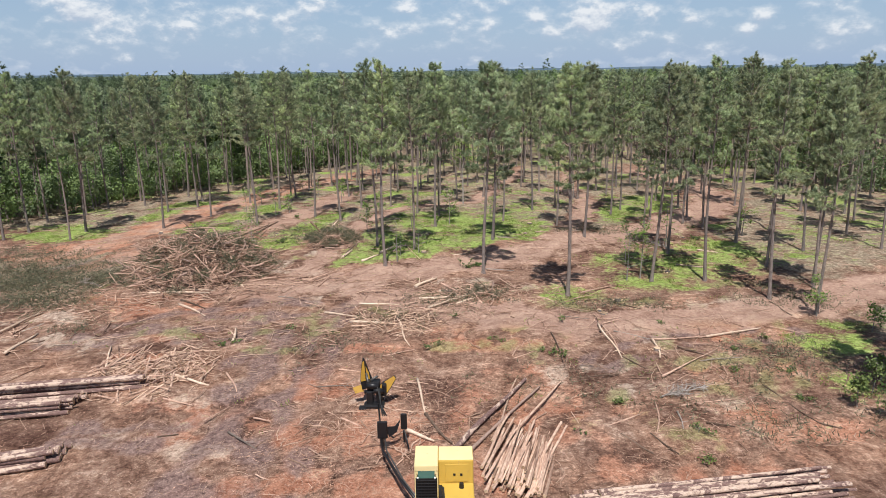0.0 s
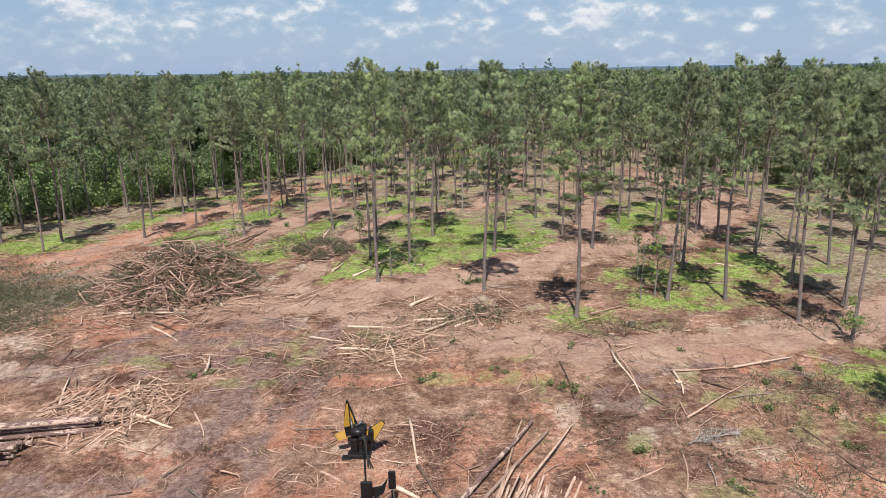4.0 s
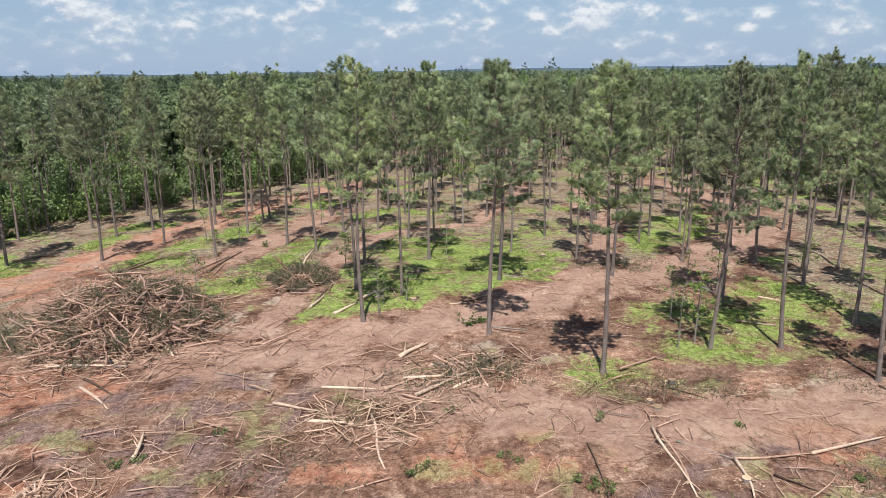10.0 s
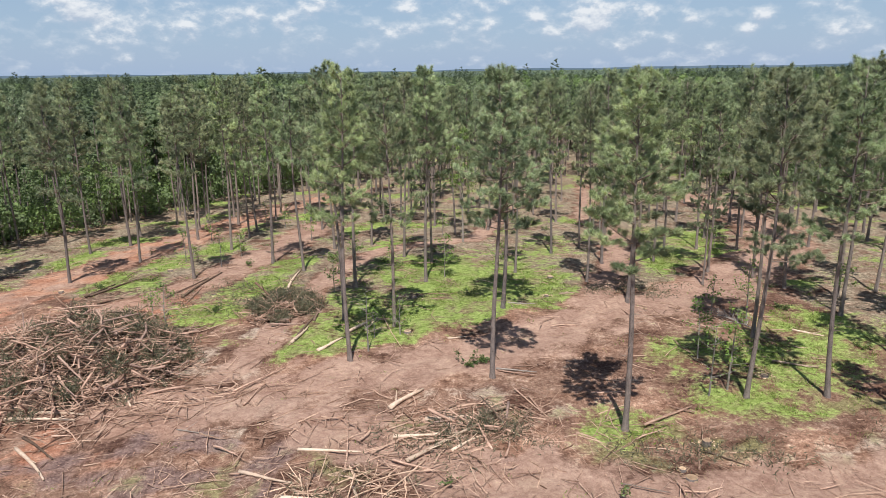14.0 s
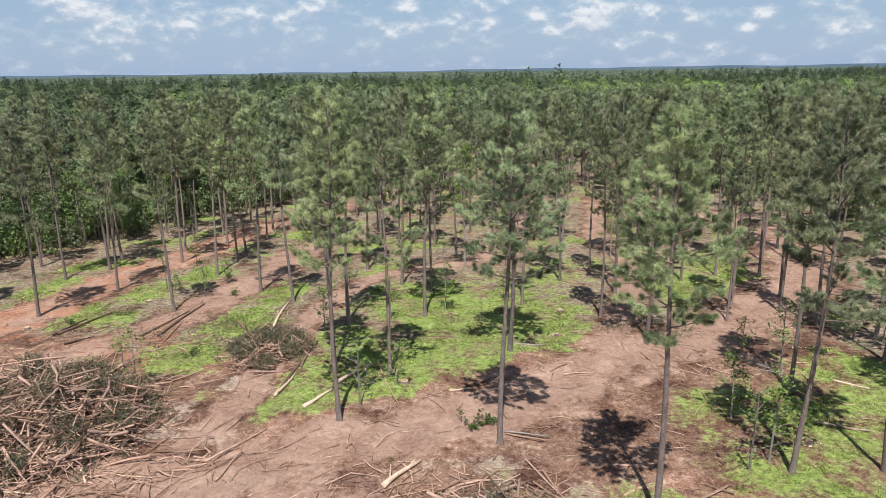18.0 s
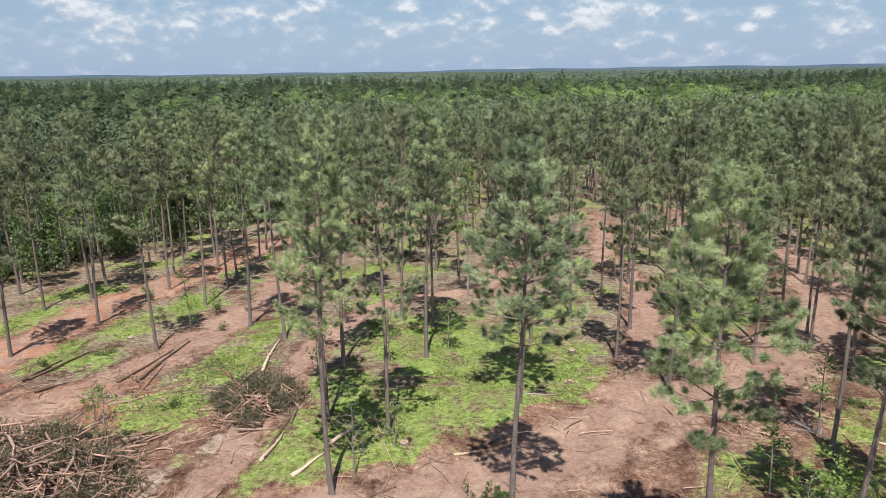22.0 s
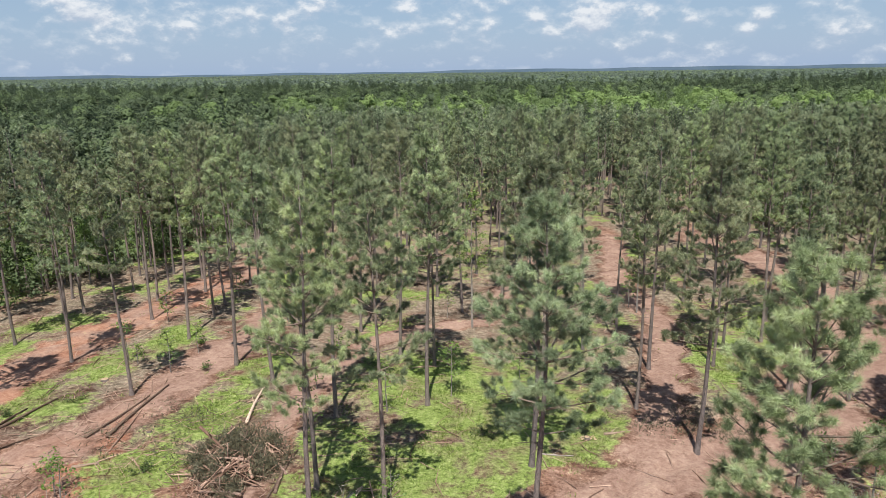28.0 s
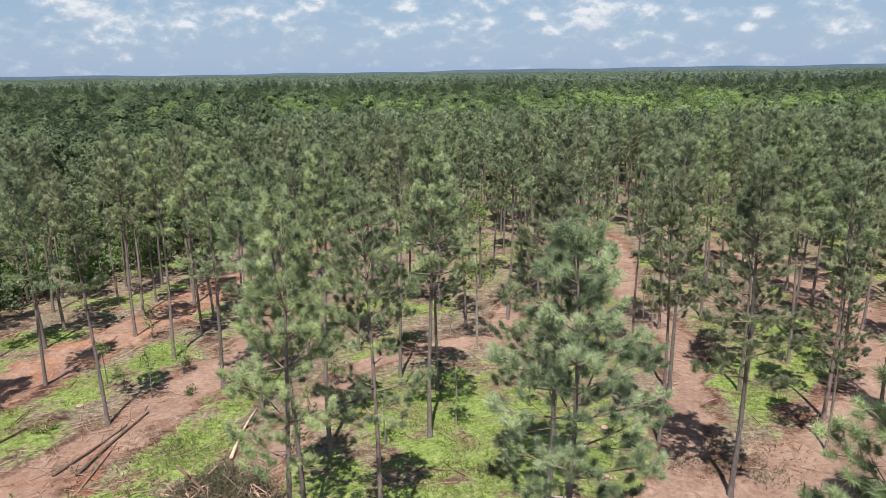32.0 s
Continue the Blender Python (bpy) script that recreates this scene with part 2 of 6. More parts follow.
# wooded hills whose base colour carries the blue of distance haze
_r = Mat("hazed_far_hills", rough=1.0, spec=0.0)
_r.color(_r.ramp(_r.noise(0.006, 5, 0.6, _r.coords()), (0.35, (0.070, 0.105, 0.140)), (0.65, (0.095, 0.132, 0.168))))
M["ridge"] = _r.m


def bark_material(name, dark, light, scale=6.0):
    k = Mat(name, rough=0.92, spec=0.15)
    v = k.coords((1, 1, 0.28))
    n = k.noise(scale, 6, 0.65, v, 0.6)
    fine = k.noise(scale * 7, 3, 0.6, v)
    c = k.ramp(n, (0.3, dark), (0.62, light))
    c = k.mix(k.ramp(fine, (0.35, 0.0), (0.7, 0.7)), c, tuple(min(1, 1.5 * a) for a in light))
    o = k.ramp(k.objrand(), (0.0, (0.78, 0.78, 0.8)), (1.0, (1.2, 1.15, 1.1)))
    k.color(k.mix(1.0, c, o, "MULTIPLY"))
    k.bump(n, 0.9, 0.06)
    return k.m


M["bark"] = bark_material("pine_bark", (0.062, 0.050, 0.046), (0.225, 0.190, 0.172))
M["twig"] = bark_material("limb_bark", (0.09, 0.065, 0.052), (0.22, 0.175, 0.145), 9)
M["stem_bark"] = bark_material("felled_stem_bark", (0.15, 0.095, 0.078), (0.36, 0.255, 0.205))
M["grey_bark"] = bark_material("hardwood_bark", (0.10, 0.09, 0.08), (0.30, 0.27, 0.24))


def log_bark():
    k = Mat("log_bark", rough=0.85, spec=0.2)
    v = k.coords((0.7, 1.3, 1.3))
    n = k.noise(2.4, 6, 0.68, v, 0.9)
    f = k.noise(14, 4, 0.6, v)
    c = k.ramp(f, (0.3, (0.095, 0.055, 0.050)), (0.7, (0.27, 0.170, 0.145)))
    peeled = k.ramp(k.math("ADD", n, k.math("MULTIPLY", k.objrand(), 0.12)), (0.57, 0.0), (0.62, 0.95))
    c = k.mix(peeled, c, k.ramp(f, (0.3, (0.42, 0.29, 0.22)), (0.7, (0.66, 0.51, 0.41))))
    k.color(c)
    k.bump(f, 0.6, 0.03)
    return k.m


def wood(name, dark, light, per_island=False):
    k = Mat(name, rough=0.8, spec=0.2)
    f = k.noise(9, 4, 0.6, k.coords((0.3, 1, 1)))
    c = k.ramp(f, (0.3, dark), (0.7, light))
    o = k.ramp(k.island() if per_island else k.objrand(), (0.0, (0.40, 0.35, 0.32)), (0.3, (0.85, 0.82, 0.8)), (1.0, (1.15, 1.12, 1.1)))
    k.color(k.mix(1.0, c, o, "MULTIPLY"))
    k.bump(f, 0.4, 0.02)
    return k.m


M["log_bark"] = log_bark()
M["pole"] = wood("stripped_pole", (0.36, 0.22, 0.165), (0.72, 0.53, 0.41))
M["peeled"] = wood("peeled_stem", (0.46, 0.33, 0.24), (0.78, 0.63, 0.50))
M["splinter"] = wood("split_wood", (0.42, 0.275, 0.195), (0.74, 0.55, 0.415), True)
M["cut_wood"] = wood("sawn_wood", (0.44, 0.31, 0.20), (0.66, 0.50, 0.35))
M["stick"] = wood("broken_branch", (0.31, 0.188, 0.142), (0.62, 0.43, 0.33))
M["sticks"] = wood("broken_branches", (0.30, 0.185, 0.137), (0.60, 0.425, 0.32), True)
M["chips"] = wood("bark_chips", (0.27, 0.150, 0.105), (0.52, 0.335, 0.245), True)
M["grey_stick"] = wood("weathered_branch", (0.21, 0.175, 0.15), (0.42, 0.375, 0.335))
M["silver_stick"] = wood("silvered_branch", (0.25, 0.225, 0.205), (0.46, 0.425, 0.395))
M["dark_stick"] = wood("barked_branch", (0.09, 0.06, 0.045), (0.22, 0.155, 0.115))


def grass_material():
    k = Mat("grass", rough=0.6, spec=0.25)
    c = k.ramp(k.island(), (0.0, (0.095, 0.140, 0.028)), (0.5, (0.220, 0.305, 0.058)), (1.0, (0.37, 0.43, 0.125)))
    k.color(c)
    k.leafy(0.35, c)
    return k.m


M["grass"] = grass_material()


def ground_material():
    k = Mat("ground", rough=0.95, spec=0.05)
    at = k.nt.nodes.new("ShaderNodeVertexColor")
    at.layer_name = "zones"
    sp = k.nt.nodes.new("ShaderNodeSeparateColor")
    k.link(at.outputs["Color"], sp.inputs["Color"])
    grass, clay, litter = sp.outputs["Red"], sp.outputs["Green"], sp.outputs["Blue"]
    far = at.outputs["Alpha"]
    at2 = k.nt.nodes.new("ShaderNodeVertexColor")
    at2.layer_name = "soil"
    sp2 = k.nt.nodes.new("ShaderNodeSeparateColor")
    k.link(at2.outputs["Color"], sp2.inputs["Color"])
    redness, dust, weed = sp2.outputs["Red"], sp2.outputs["Green"], sp2.outputs["Blue"]
    v = k.coords()
    broad = k.noise(0.07, 3, 0.55, v, 0.4)
    mid = k.noise(0.40, 6, 0.68, v, 0.5)
    fine = k.noise(2.6, 8, 0.78, v, 0.3)
    grit = k.noise(9.0, 6, 0.8, v)
    chip = k.node("ShaderNodeTexVoronoi", Scale=7.0, Randomness=1.0)
    k.link(k.coords((1.0, 2.2, 1.0)), chip.inputs["Vector"])
    both = k.math("MULTIPLY_ADD", fine, 0.55, k.math("MULTIPLY", mid, 0.45))
    c = k.ramp(both, (0.37, (0.062, 0.032, 0.023)), (0.45, (0.172, 0.097, 0.068)), (0.54, (0.302, 0.188, 0.136)), (0.63, (0.600, 0.445, 0.345)))
    blotch = k.noise(0.16, 4, 0.6, v, 0.8)
    c = k.mix(1.0, c, k.ramp(blotch, (0.36, (0.56, 0.52, 0.54)), (0.5, (0.96, 0.95, 0.95)), (0.64, (1.30, 1.24, 1.19))), "MULTIPLY")
    red = k.math("ADD", k.math("MULTIPLY_ADD", fine, 0.5, k.math("MULTIPLY", mid, 0.5)), k.math("MULTIPLY", redness, 0.34))
    red = k.math("ADD", red, k.math("MULTIPLY_ADD", broad, 0.3, -0.15))
    c = k.mix(k.ramp(red, (0.60, 0.0), (0.74, 0.8)), c, k.ramp(both, (0.38, (0.26, 0.098, 0.056)), (0.5, (0.40, 0.185, 0.118)), (0.63, (0.58, 0.34, 0.235))))
    # dry pale dust and old grass stalks
    ds = k.math("ADD", k.math("MULTIPLY_ADD", fine, 0.9, -0.45), k.math("MULTIPLY_ADD", mid, 1.0, -0.5))
    c = k.mix(k.ramp(k.math("ADD", ds, dust), (0.42, 0.0), (0.80, 0.7)), c, k.ramp(fine, (0.38, (0.27, 0.19, 0.14)), (0.62, (0.62, 0.51, 0.41))))
    # trodden mud of the machine tracks
    tr = k.math("ADD", at2.outputs["Alpha"], k.math("MULTIPLY_ADD", both, 1.2, -0.6))
    c = k.mix(k.ramp(tr, (0.32, 0.0), (0.66, 0.85)), c, k.ramp(fine, (0.38, (0.112, 0.070, 0.064)), (0.62, (0.30, 0.205, 0.18))))
    # thin weeds
    c = k.mix(k.ramp(k.math("ADD", k.math("MULTIPLY", ds, 1.3), weed), (0.50, 0.0), (0.90, 0.7)), c, k.ramp(fine, (0.38, (0.13, 0.125, 0.05)), (0.62, (0.34, 0.32, 0.15))))
    # pale flakes of bark and chips
    flake = k.math("MULTIPLY", k.ramp(chip.outputs["Distance"], (0.10, 1.0), (0.22, 0.0)), k.ramp(both, (0.46, 0.0), (0.54, 0.9)))
    c = k.mix(flake, c, (0.62, 0.47, 0.34))
    # bare clay of the haul roads
    cl = k.ramp(both, (0.38, (0.250, 0.145, 0.110)), (0.62, (0.49, 0.335, 0.256)))
    cl = k.mix(k.math("MULTIPLY", redness, 0.85), cl, k.ramp(both, (0.38, (0.30, 0.130, 0.080)), (0.62, (0.56, 0.315, 0.205))))
    rd = k.math("ADD", clay, k.math("MULTIPLY_ADD", fine, 0.6, -0.3))
    c = k.mix(k.ramp(rd, (0.35, 0.0), (0.70, 0.9)), c, cl)
    # needle litter and slash
    lt = k.ramp(fine, (0.36, (0.090, 0.074, 0.052)), (0.50, (0.260, 0.210, 0.150)), (0.66, (0.50, 0.405, 0.30)))
    lf = k.math("ADD", litter, k.math("MULTIPLY_ADD", mid, 1.4, -0.7))
    c = k.mix(k.ramp(lf, (0.34, 0.0), (0.66, 0.92)), c, lt)
    # grass
    gc = k.ramp(fine, (0.36, (0.090, 0.128, 0.031)), (0.50, (0.232, 0.315, 0.076)), (0.66, (0.410, 0.470, 0.170)))
    gc = k.mix(k.ramp(mid, (0.42, 0.6), (0.54, 0.0)), gc, k.ramp(fine, (0.36, (0.10, 0.085, 0.042)), (0.64, (0.34, 0.285, 0.165))))
    gf = k.math("ADD", grass, k.math("ADD", k.math("MULTIPLY_ADD", mid, 1.9, -0.95), k.math("MULTIPLY_ADD", fine, 1.4, -0.7)))
    c = k.mix(k.ramp(gf, (0.36, 0.0), (0.66, 0.93)), c, gc)
    # grit and chips
    g = k.ramp(grit, (0.36, 0.58), (0.5, 0.97), (0.63, 1.34))
    road = k.ramp(rd, (0.35, 0.0), (0.70, 0.62))
    c = k.mix(1.0, c, k.mix(road, g, (1.0, 1.0, 1.0)), "MULTIPLY")
    c = k.mix(far, c, k.ramp(k.noise(0.05, 5, 0.6, v), (0.35, (0.03, 0.055, 0.022)), (0.7, (0.07, 0.11, 0.035))))
    k.color(c)
    h = k.math("ADD", k.math("MULTIPLY", fine, 0.7), k.math("MULTIPLY", grit, 0.3))
    k.bump(h, 0.8, 0.16)
    return k.m


M["ground"] = ground_material()


def paint(name, c, rough, worn=(0.12, 0.09, 0.07), metal=0.0):
    k = Mat(name, rough=rough, metal=metal, spec=0.45)
    n = k.noise(4.5, 6, 0.65, k.coords())
    base = k.mix(k.ramp(k.noise(1.2, 3, 0.5, k.coords()), (0.35, 0.0), (0.75, 0.35)), c, tuple(0.72 * a for a in c))
    k.color(k.mix(k.ramp(n, (0.62, 0.0), (0.76, 0.8)), base, worn))
    k.bump(n, 0.15, 0.01)
    return k.m


M["yellow"] = paint("yellow_paint", (0.58, 0.375, 0.07), 0.5, (0.38, 0.26, 0.13))
# paler yellow for the loader's roof panels and cab
M["pale_yellow"] = paint("pale_yellow_paint", (0.80, 0.65, 0.33), 0.5, (0.50, 0.38, 0.22))
M["old_yellow"] = paint("scuffed_yellow_paint", (0.42, 0.235, 0.03), 0.55, (0.05, 0.035, 0.028))
M["black"] = paint("black_steel", (0.012, 0.011, 0.012), 0.42, (0.05, 0.036, 0.028))
M["steel"] = paint("worn_steel", (0.16, 0.15, 0.14), 0.45, (0.2, 0.12, 0.08), 0.7)
M["rubber"] = paint("rubber", (0.02, 0.02, 0.02), 0.75, (0.12, 0.085, 0.065))
_g = Mat("tinted_glass", rough=0.05, spec=0.6)
_g.color((0.07, 0.17, 0.14))
M["glass"] = _g.m
_g = Mat("lamp_glass", rough=0.1, spec=0.6)
_g.color((0.75, 0.75, 0.7))
M["lamp"] = _g.m

# ---- mesh helpers ----


def link_mesh(name, V, F, material, parent=None, label="", smooth=False):
    me = bpy.data.meshes.new(name)
    me.from_pydata([tuple(v) for v in V] if not isinstance(V, np.ndarray) else V.tolist(), [], F if isinstance(F, list) else F.tolist())
    me.materials.append(M[material])
    if smooth:
        me.polygons.foreach_set("use_smooth", [True] * len(me.polygons))
    me.update()
    ob = new(name, me)
    if parent is not None:
        ob.parent = parent
    if label:
        ob["label"] = label
    return ob


def part(name, bm, material, parent, label=""):
    """Links a bmesh as one mesh object under a thing."""
    me = bpy.data.meshes.new(name)
    bm.to_mesh(me)
    bm.free()
    me.materials.append(M[material])
    ob = new(name, me)
    ob.parent = parent
    if label:
        ob["label"] = label
    return ob


def basis(d):
    d = np.asarray(d, float)
    d = d / (np.linalg.norm(d) + 1e-9)
    a = np.array((0, 0, 1.0)) if abs(d[2]) < 0.9 else np.array((1.0, 0, 0))
    u = np.cross(d, a)
    u /= np.linalg.norm(u)
    return d, u, np.cross(d, u)


class Soup:
    """Collects vertices and faces of one mesh."""

    def __init__(self):
        self.V, self.F, self.n = [], [], 0

    def add(self, V, F):
        self.V.append(np.asarray(V, float))
        self.F += [tuple(i + self.n for i in f) for f in F]
        self.n += len(V)

    def tube(self, pts, radii, sides=6, caps=True):
        pts = np.asarray(pts, float)
        k = len(pts)
        ang = np.arange(sides) * 2 * math.pi / sides
        V, F = [], []
        d = np.gradient(pts, axis=0)
        _, u, w = basis(d.mean(axis=0))
        for i in range(k):
            V.append(pts[i] + radii[i] * (np.cos(ang)[:, None] * u + np.sin(ang)[:, None] * w))
        for i in range(k - 1):
            for j in range(sides):
                a, b = i * sides + j, i * sides + (j + 1) % sides
                F.append((a, b, b + sides, a + sides))
        if caps:
            F.append(tuple(reversed(range(sides))))
            F.append(tuple((k - 1) * sides + j for j in range(sides)))
        self.add(np.concatenate(V), F)

    def mesh(self, name, material, parent=None, label="", smooth=False):
        return link_mesh(name, np.concatenate(self.V), self.F, material, parent, label, smooth)


def blades(P, D, length, width, rng, spread=0.9, face=None):
    """One thin triangle per row of P, pointing roughly along D, its flat side towards face. Returns vertices and faces."""
    n = len(P)
    d = D + rng.normal(0, spread, (n, 3)) * 0.7
    d /= np.linalg.norm(d, axis=1)[:, None] + 1e-9
    s = np.cross(d, rng.normal(0, 1, (n, 3)) if face is None else face + rng.normal(0, 0.45, (n, 3)))
    s /= np.linalg.norm(s, axis=1)[:, None] + 1e-9
    L = length * rng.uniform(0.7, 1.25, (n, 1))
    W = width * rng.uniform(0.8, 1.2, (n, 1)) * 0.5
    V = np.stack([P - s * W, P + s * W, P + d * L], axis=1).reshape(-1, 3)
    F = np.arange(3 * n).reshape(-1, 3)
    return V, F


def leaf_quads(P, size, rng, flat=0.9, loose=0.6):
    n = len(P)
    nz = rng.normal(0, loose, (n, 3)) + (flat if isinstance(flat, np.ndarray) else np.array((0, 0, flat)))
    nz /= np.linalg.norm(nz, axis=1)[:, None]
    u = np.cross(nz, rng.normal(0, 1, (n, 3)))
    u /= np.linalg.norm(u, axis=1)[:, None]
    w = np.cross(nz, u)
    S = size * rng.uniform(0.6, 1.3, (n, 1))
    V = np.stack([P - u * S * 0.5, P + w * S * 0.32, P + u * S * 0.55, P - w * S * 0.32], axis=1).reshape(-1, 3)
    F = np.arange(4 * n).reshape(-1, 4)
    return V, F


# ---- ground ----
ROAD_LEFT = [(-40.1, 65.8), (-36.8, 75), (-34.5, 85), (-32.6, 93.5), (-29.9, 102.3), (-26.5, 113), (-22.8, 124), (-16.4, 135), (-8.5, 150.2)]
ROAD_RIGHT = [(-16.1, 55.6), (-7, 59.1), (-0.1, 62), (3.9, 63.8), (11, 69.8), (17.8, 73.3), (22.5, 76.5), (28.4, 82.3), (36.3, 91.1), (39.8, 102.5), (40.6, 114), (39, 126), (37, 139), (39.9, 155.6)]
ROAD_FRONT = [(-6.1, 53.6), (3, 48.7), (9.9, 46.3), (18.9, 47.3), (26.9, 50.2), (35.8, 54.5), (47.7, 59.4)]
ROAD_MIDDLE = [(10.8, 69.2), (14.7, 78.2), (17.7, 87.2), (20.6, 97.2), (19.7, 111.4), (23.7, 129.8), (25.7, 150.4)]
TRACK_INNER = [(-13.5, 60), (-12.2, 65), (-11.4, 72), (-11, 78.5), (-9.7, 86), (-6.6, 93), (-2.5, 96), (3.8, 98.2), (7.7, 111.3), (12.7, 127.7), (15.7, 145.2)]
TRACK_LEFT = [(-36, 62), (-29.1, 69.7), (-26, 73.7), (-23, 77.5), (-20, 86.9), (-17.5, 97.5), (-16, 108)]
GRASS = [(-9, 65.4, 5.5, 4.5), (-4, 70.1, 7, 6), (2.8, 77.1, 9, 9), (-1.2, 85.1, 8, 7), (6.8, 82.1, 6, 7), (8.8, 76.2, 5, 6),
         (-31.4, 83, 2.6, 4.5), (-28.4, 81, 2.8, 3.5), (-28, 89, 3, 4), (-24.6, 95, 2.6, 5), (-18.4, 72, 3.4, 3.6), (-16.5, 79, 4, 5), (-15, 87.5, 3, 5),
         (9.9, 53.4, 3.4, 2.3), (17.6, 56.2, 5, 2.8), (21.8, 61.7, 7, 6), (27.7, 66.5, 6, 6), (16.9, 62.6, 4, 4),
         (25.5, 42.4, 3.4, 2.4), (23.2, 36.6, 1.7, 2.0), (28.4, 45.8, 3, 1.6), (28.5, 36, 3, 4), (-43.8, 78.1, 8, 4), (-37.9, 90.9, 3, 5), (22.6, 89.2, 4, 7), (28.6, 96.3, 4, 6)]


def seg_dist(X, Y, line):
    best = np.full(X.shape, 1e9)
    for (ax, ay), (bx, by) in zip(line[:-1], line[1:]):
        vx, vy = bx - ax, by - ay
        t = np.clip(((X - ax) * vx + (Y - ay) * vy) / (vx * vx + vy * vy), 0, 1)
        best = np.minimum(best, np.hypot(X - ax - t * vx, Y - ay - t * vy))
    return best


def wave(X, Y, s, seed):
    """Cheap smooth noise from sines, about -1 to 1."""
    r = np.random.default_rng(seed)
    out = np.zeros_like(X)
    for _ in range(7):
        a, p, k = r.uniform(0, 6.283), r.uniform(0, 6.283), r.uniform(0.6, 1.7) / s
        out += np.sin((X * math.cos(a) + Y * math.sin(a)) * k * 6.283 + p + 0.8 * np.sin((X * math.sin(a) - Y * math.cos(a)) * k * 3.1 + p))
    return out / 3.2


def zg(X, Y):
    """The ground's broad height."""
    X, Y = np.asarray(X, float), np.asarray(Y, float)
    d = np.hypot(X, Y)
    z = -0.030 * np.clip(Y - 70, 0, 104) - 0.005 * np.clip(Y - 174, 0, 300)
    z = z + np.clip((d - 900) / 3500, 0, 1) ** 1.5 * (-15 + 5 * np.sin(X / 900 + 3.3) + 3 * np.sin(X / 310 + 2))
    return z


def zones(X, Y):
    grass = np.zeros_like(X)
    for cx, cy, rx, ry in GRASS:
        grass = np.maximum(grass, 1.05 - 0.62 * np.hypot((X - cx) / rx, (Y - cy) / ry) ** 1.6)
    stand = np.clip((Y - 62 - 0.25 * np.abs(X)) / 10, 0, 1)
    stand = np.maximum(stand, np.clip((X - 27) / 4, 0, 1) * np.clip((Y - 28) / 8, 0, 1))
    grass = np.maximum(grass, stand * (0.36 + 0.36 * wave(X, Y, 13, 5)))
    road = np.zeros_like(X)
    edge = 0.30 * wave(X, Y, 5, 21) + 0.18 * wave(X, Y, 1.7, 22)
    for line, w in ((ROAD_LEFT, 2.6), (ROAD_RIGHT, 3.2), (ROAD_FRONT, 2.8), (ROAD_MIDDLE, 1.5), (TRACK_INNER, 1.2), (TRACK_LEFT, 2.2)):
        road = np.maximum(road, np.clip(1.4 - seg_dist(X, Y, line) / w + edge, 0, 1))
    road = road * np.clip((150 - Y) / 25, 0, 1)
    grass = grass - 0.22 * np.abs(wave(X, Y, 4.5, 41)) - 0.10 * wave(X, Y, 2.2, 42)
    grass = np.where((X > 6) & (Y < 72), grass * 0.74, grass)
    grass = np.clip(grass - 1.3 * road, 0, 1)
    slash = np.maximum(0, 1.1 - np.hypot((X + 37) / 10, (Y - 61) / 10) ** 2)
    slash = np.maximum(slash, np.maximum(0, 0.9 - np.hypot((X + 12) / 4, (Y - 73) / 5) ** 2))
    litter = np.clip(np.maximum(slash, 0.62 * stand) - 0.9 * road, 0, 1)
    far = np.clip((np.hypot(X, Y) - 230) / 60, 0, 1)
    return np.clip(grass, 0, 1), road, litter, far


# spots of red clay, pale dust and thin weeds: x, y, radii
RED_SOIL = [(4.6, 38.2, 1.6, 1.2), (20.6, 38.3, 1.4, 1), (18.1, 42.2, 0.9, 0.9), (19.3, 31.5, 2.6, 1.3), (-4.9, 32.3, 3.5, 2.5), (-6.4, 35.4, 2, 1.5), (-5.7, 43, 2.5, 1.4), (-7.7, 30, 2, 1.5), (-20.5, 41.7, 1.5, 1), (-38, 70, 6, 8), (-35, 82, 6, 9), (-32, 95, 6, 9), (-27, 110, 6, 10), (-19, 126, 6, 11), (-21, 73, 4, 5), (-9, 29, 5, 4), (-3, 31, 6, 5), (5, 34, 5, 4), (15, 38, 2, 1.5), (16, 32.5, 3, 2), (-20, 44.5, 2.5, 1.5), (-24, 52, 8, 2.5), (-2, 26, 6, 4), (12, 27.5, 6, 2), (-13, 33, 4, 3), (2, 44, 5, 2), (-8, 37, 3, 3), (20, 44, 5, 2)]
PALE_SOIL = [(10.8, 35.9, 1.6, 1), (13.5, 43.2, 1.2, 0.9), (15.4, 34.4, 1.4, 0.9), (17.1, 34.9, 1.2, 0.8), (-5.8, 34.9, 1.6, 0.9), (21.8, 37.7, 1.5, 0.7), (5.2, 35.7, 1.4, 0.8), (-26.7, 44.9, 5, 1.6), (-17.9, 32, 3.5, 1.4), (-14.5, 62.5, 3, 3), (-12.8, 67, 2.5, 2.5), (-11.5, 30, 3.2, 1.6), (-22, 44, 5, 1.5), (10.3, 36.3, 3, 1.6), (8.5, 38, 3, 2), (15, 45, 5, 2), (-10, 55, 5, 3), (3, 56, 5, 2), (-14, 36.5, 3, 2), (22, 50, 5, 2), (-30, 50, 5, 2)]
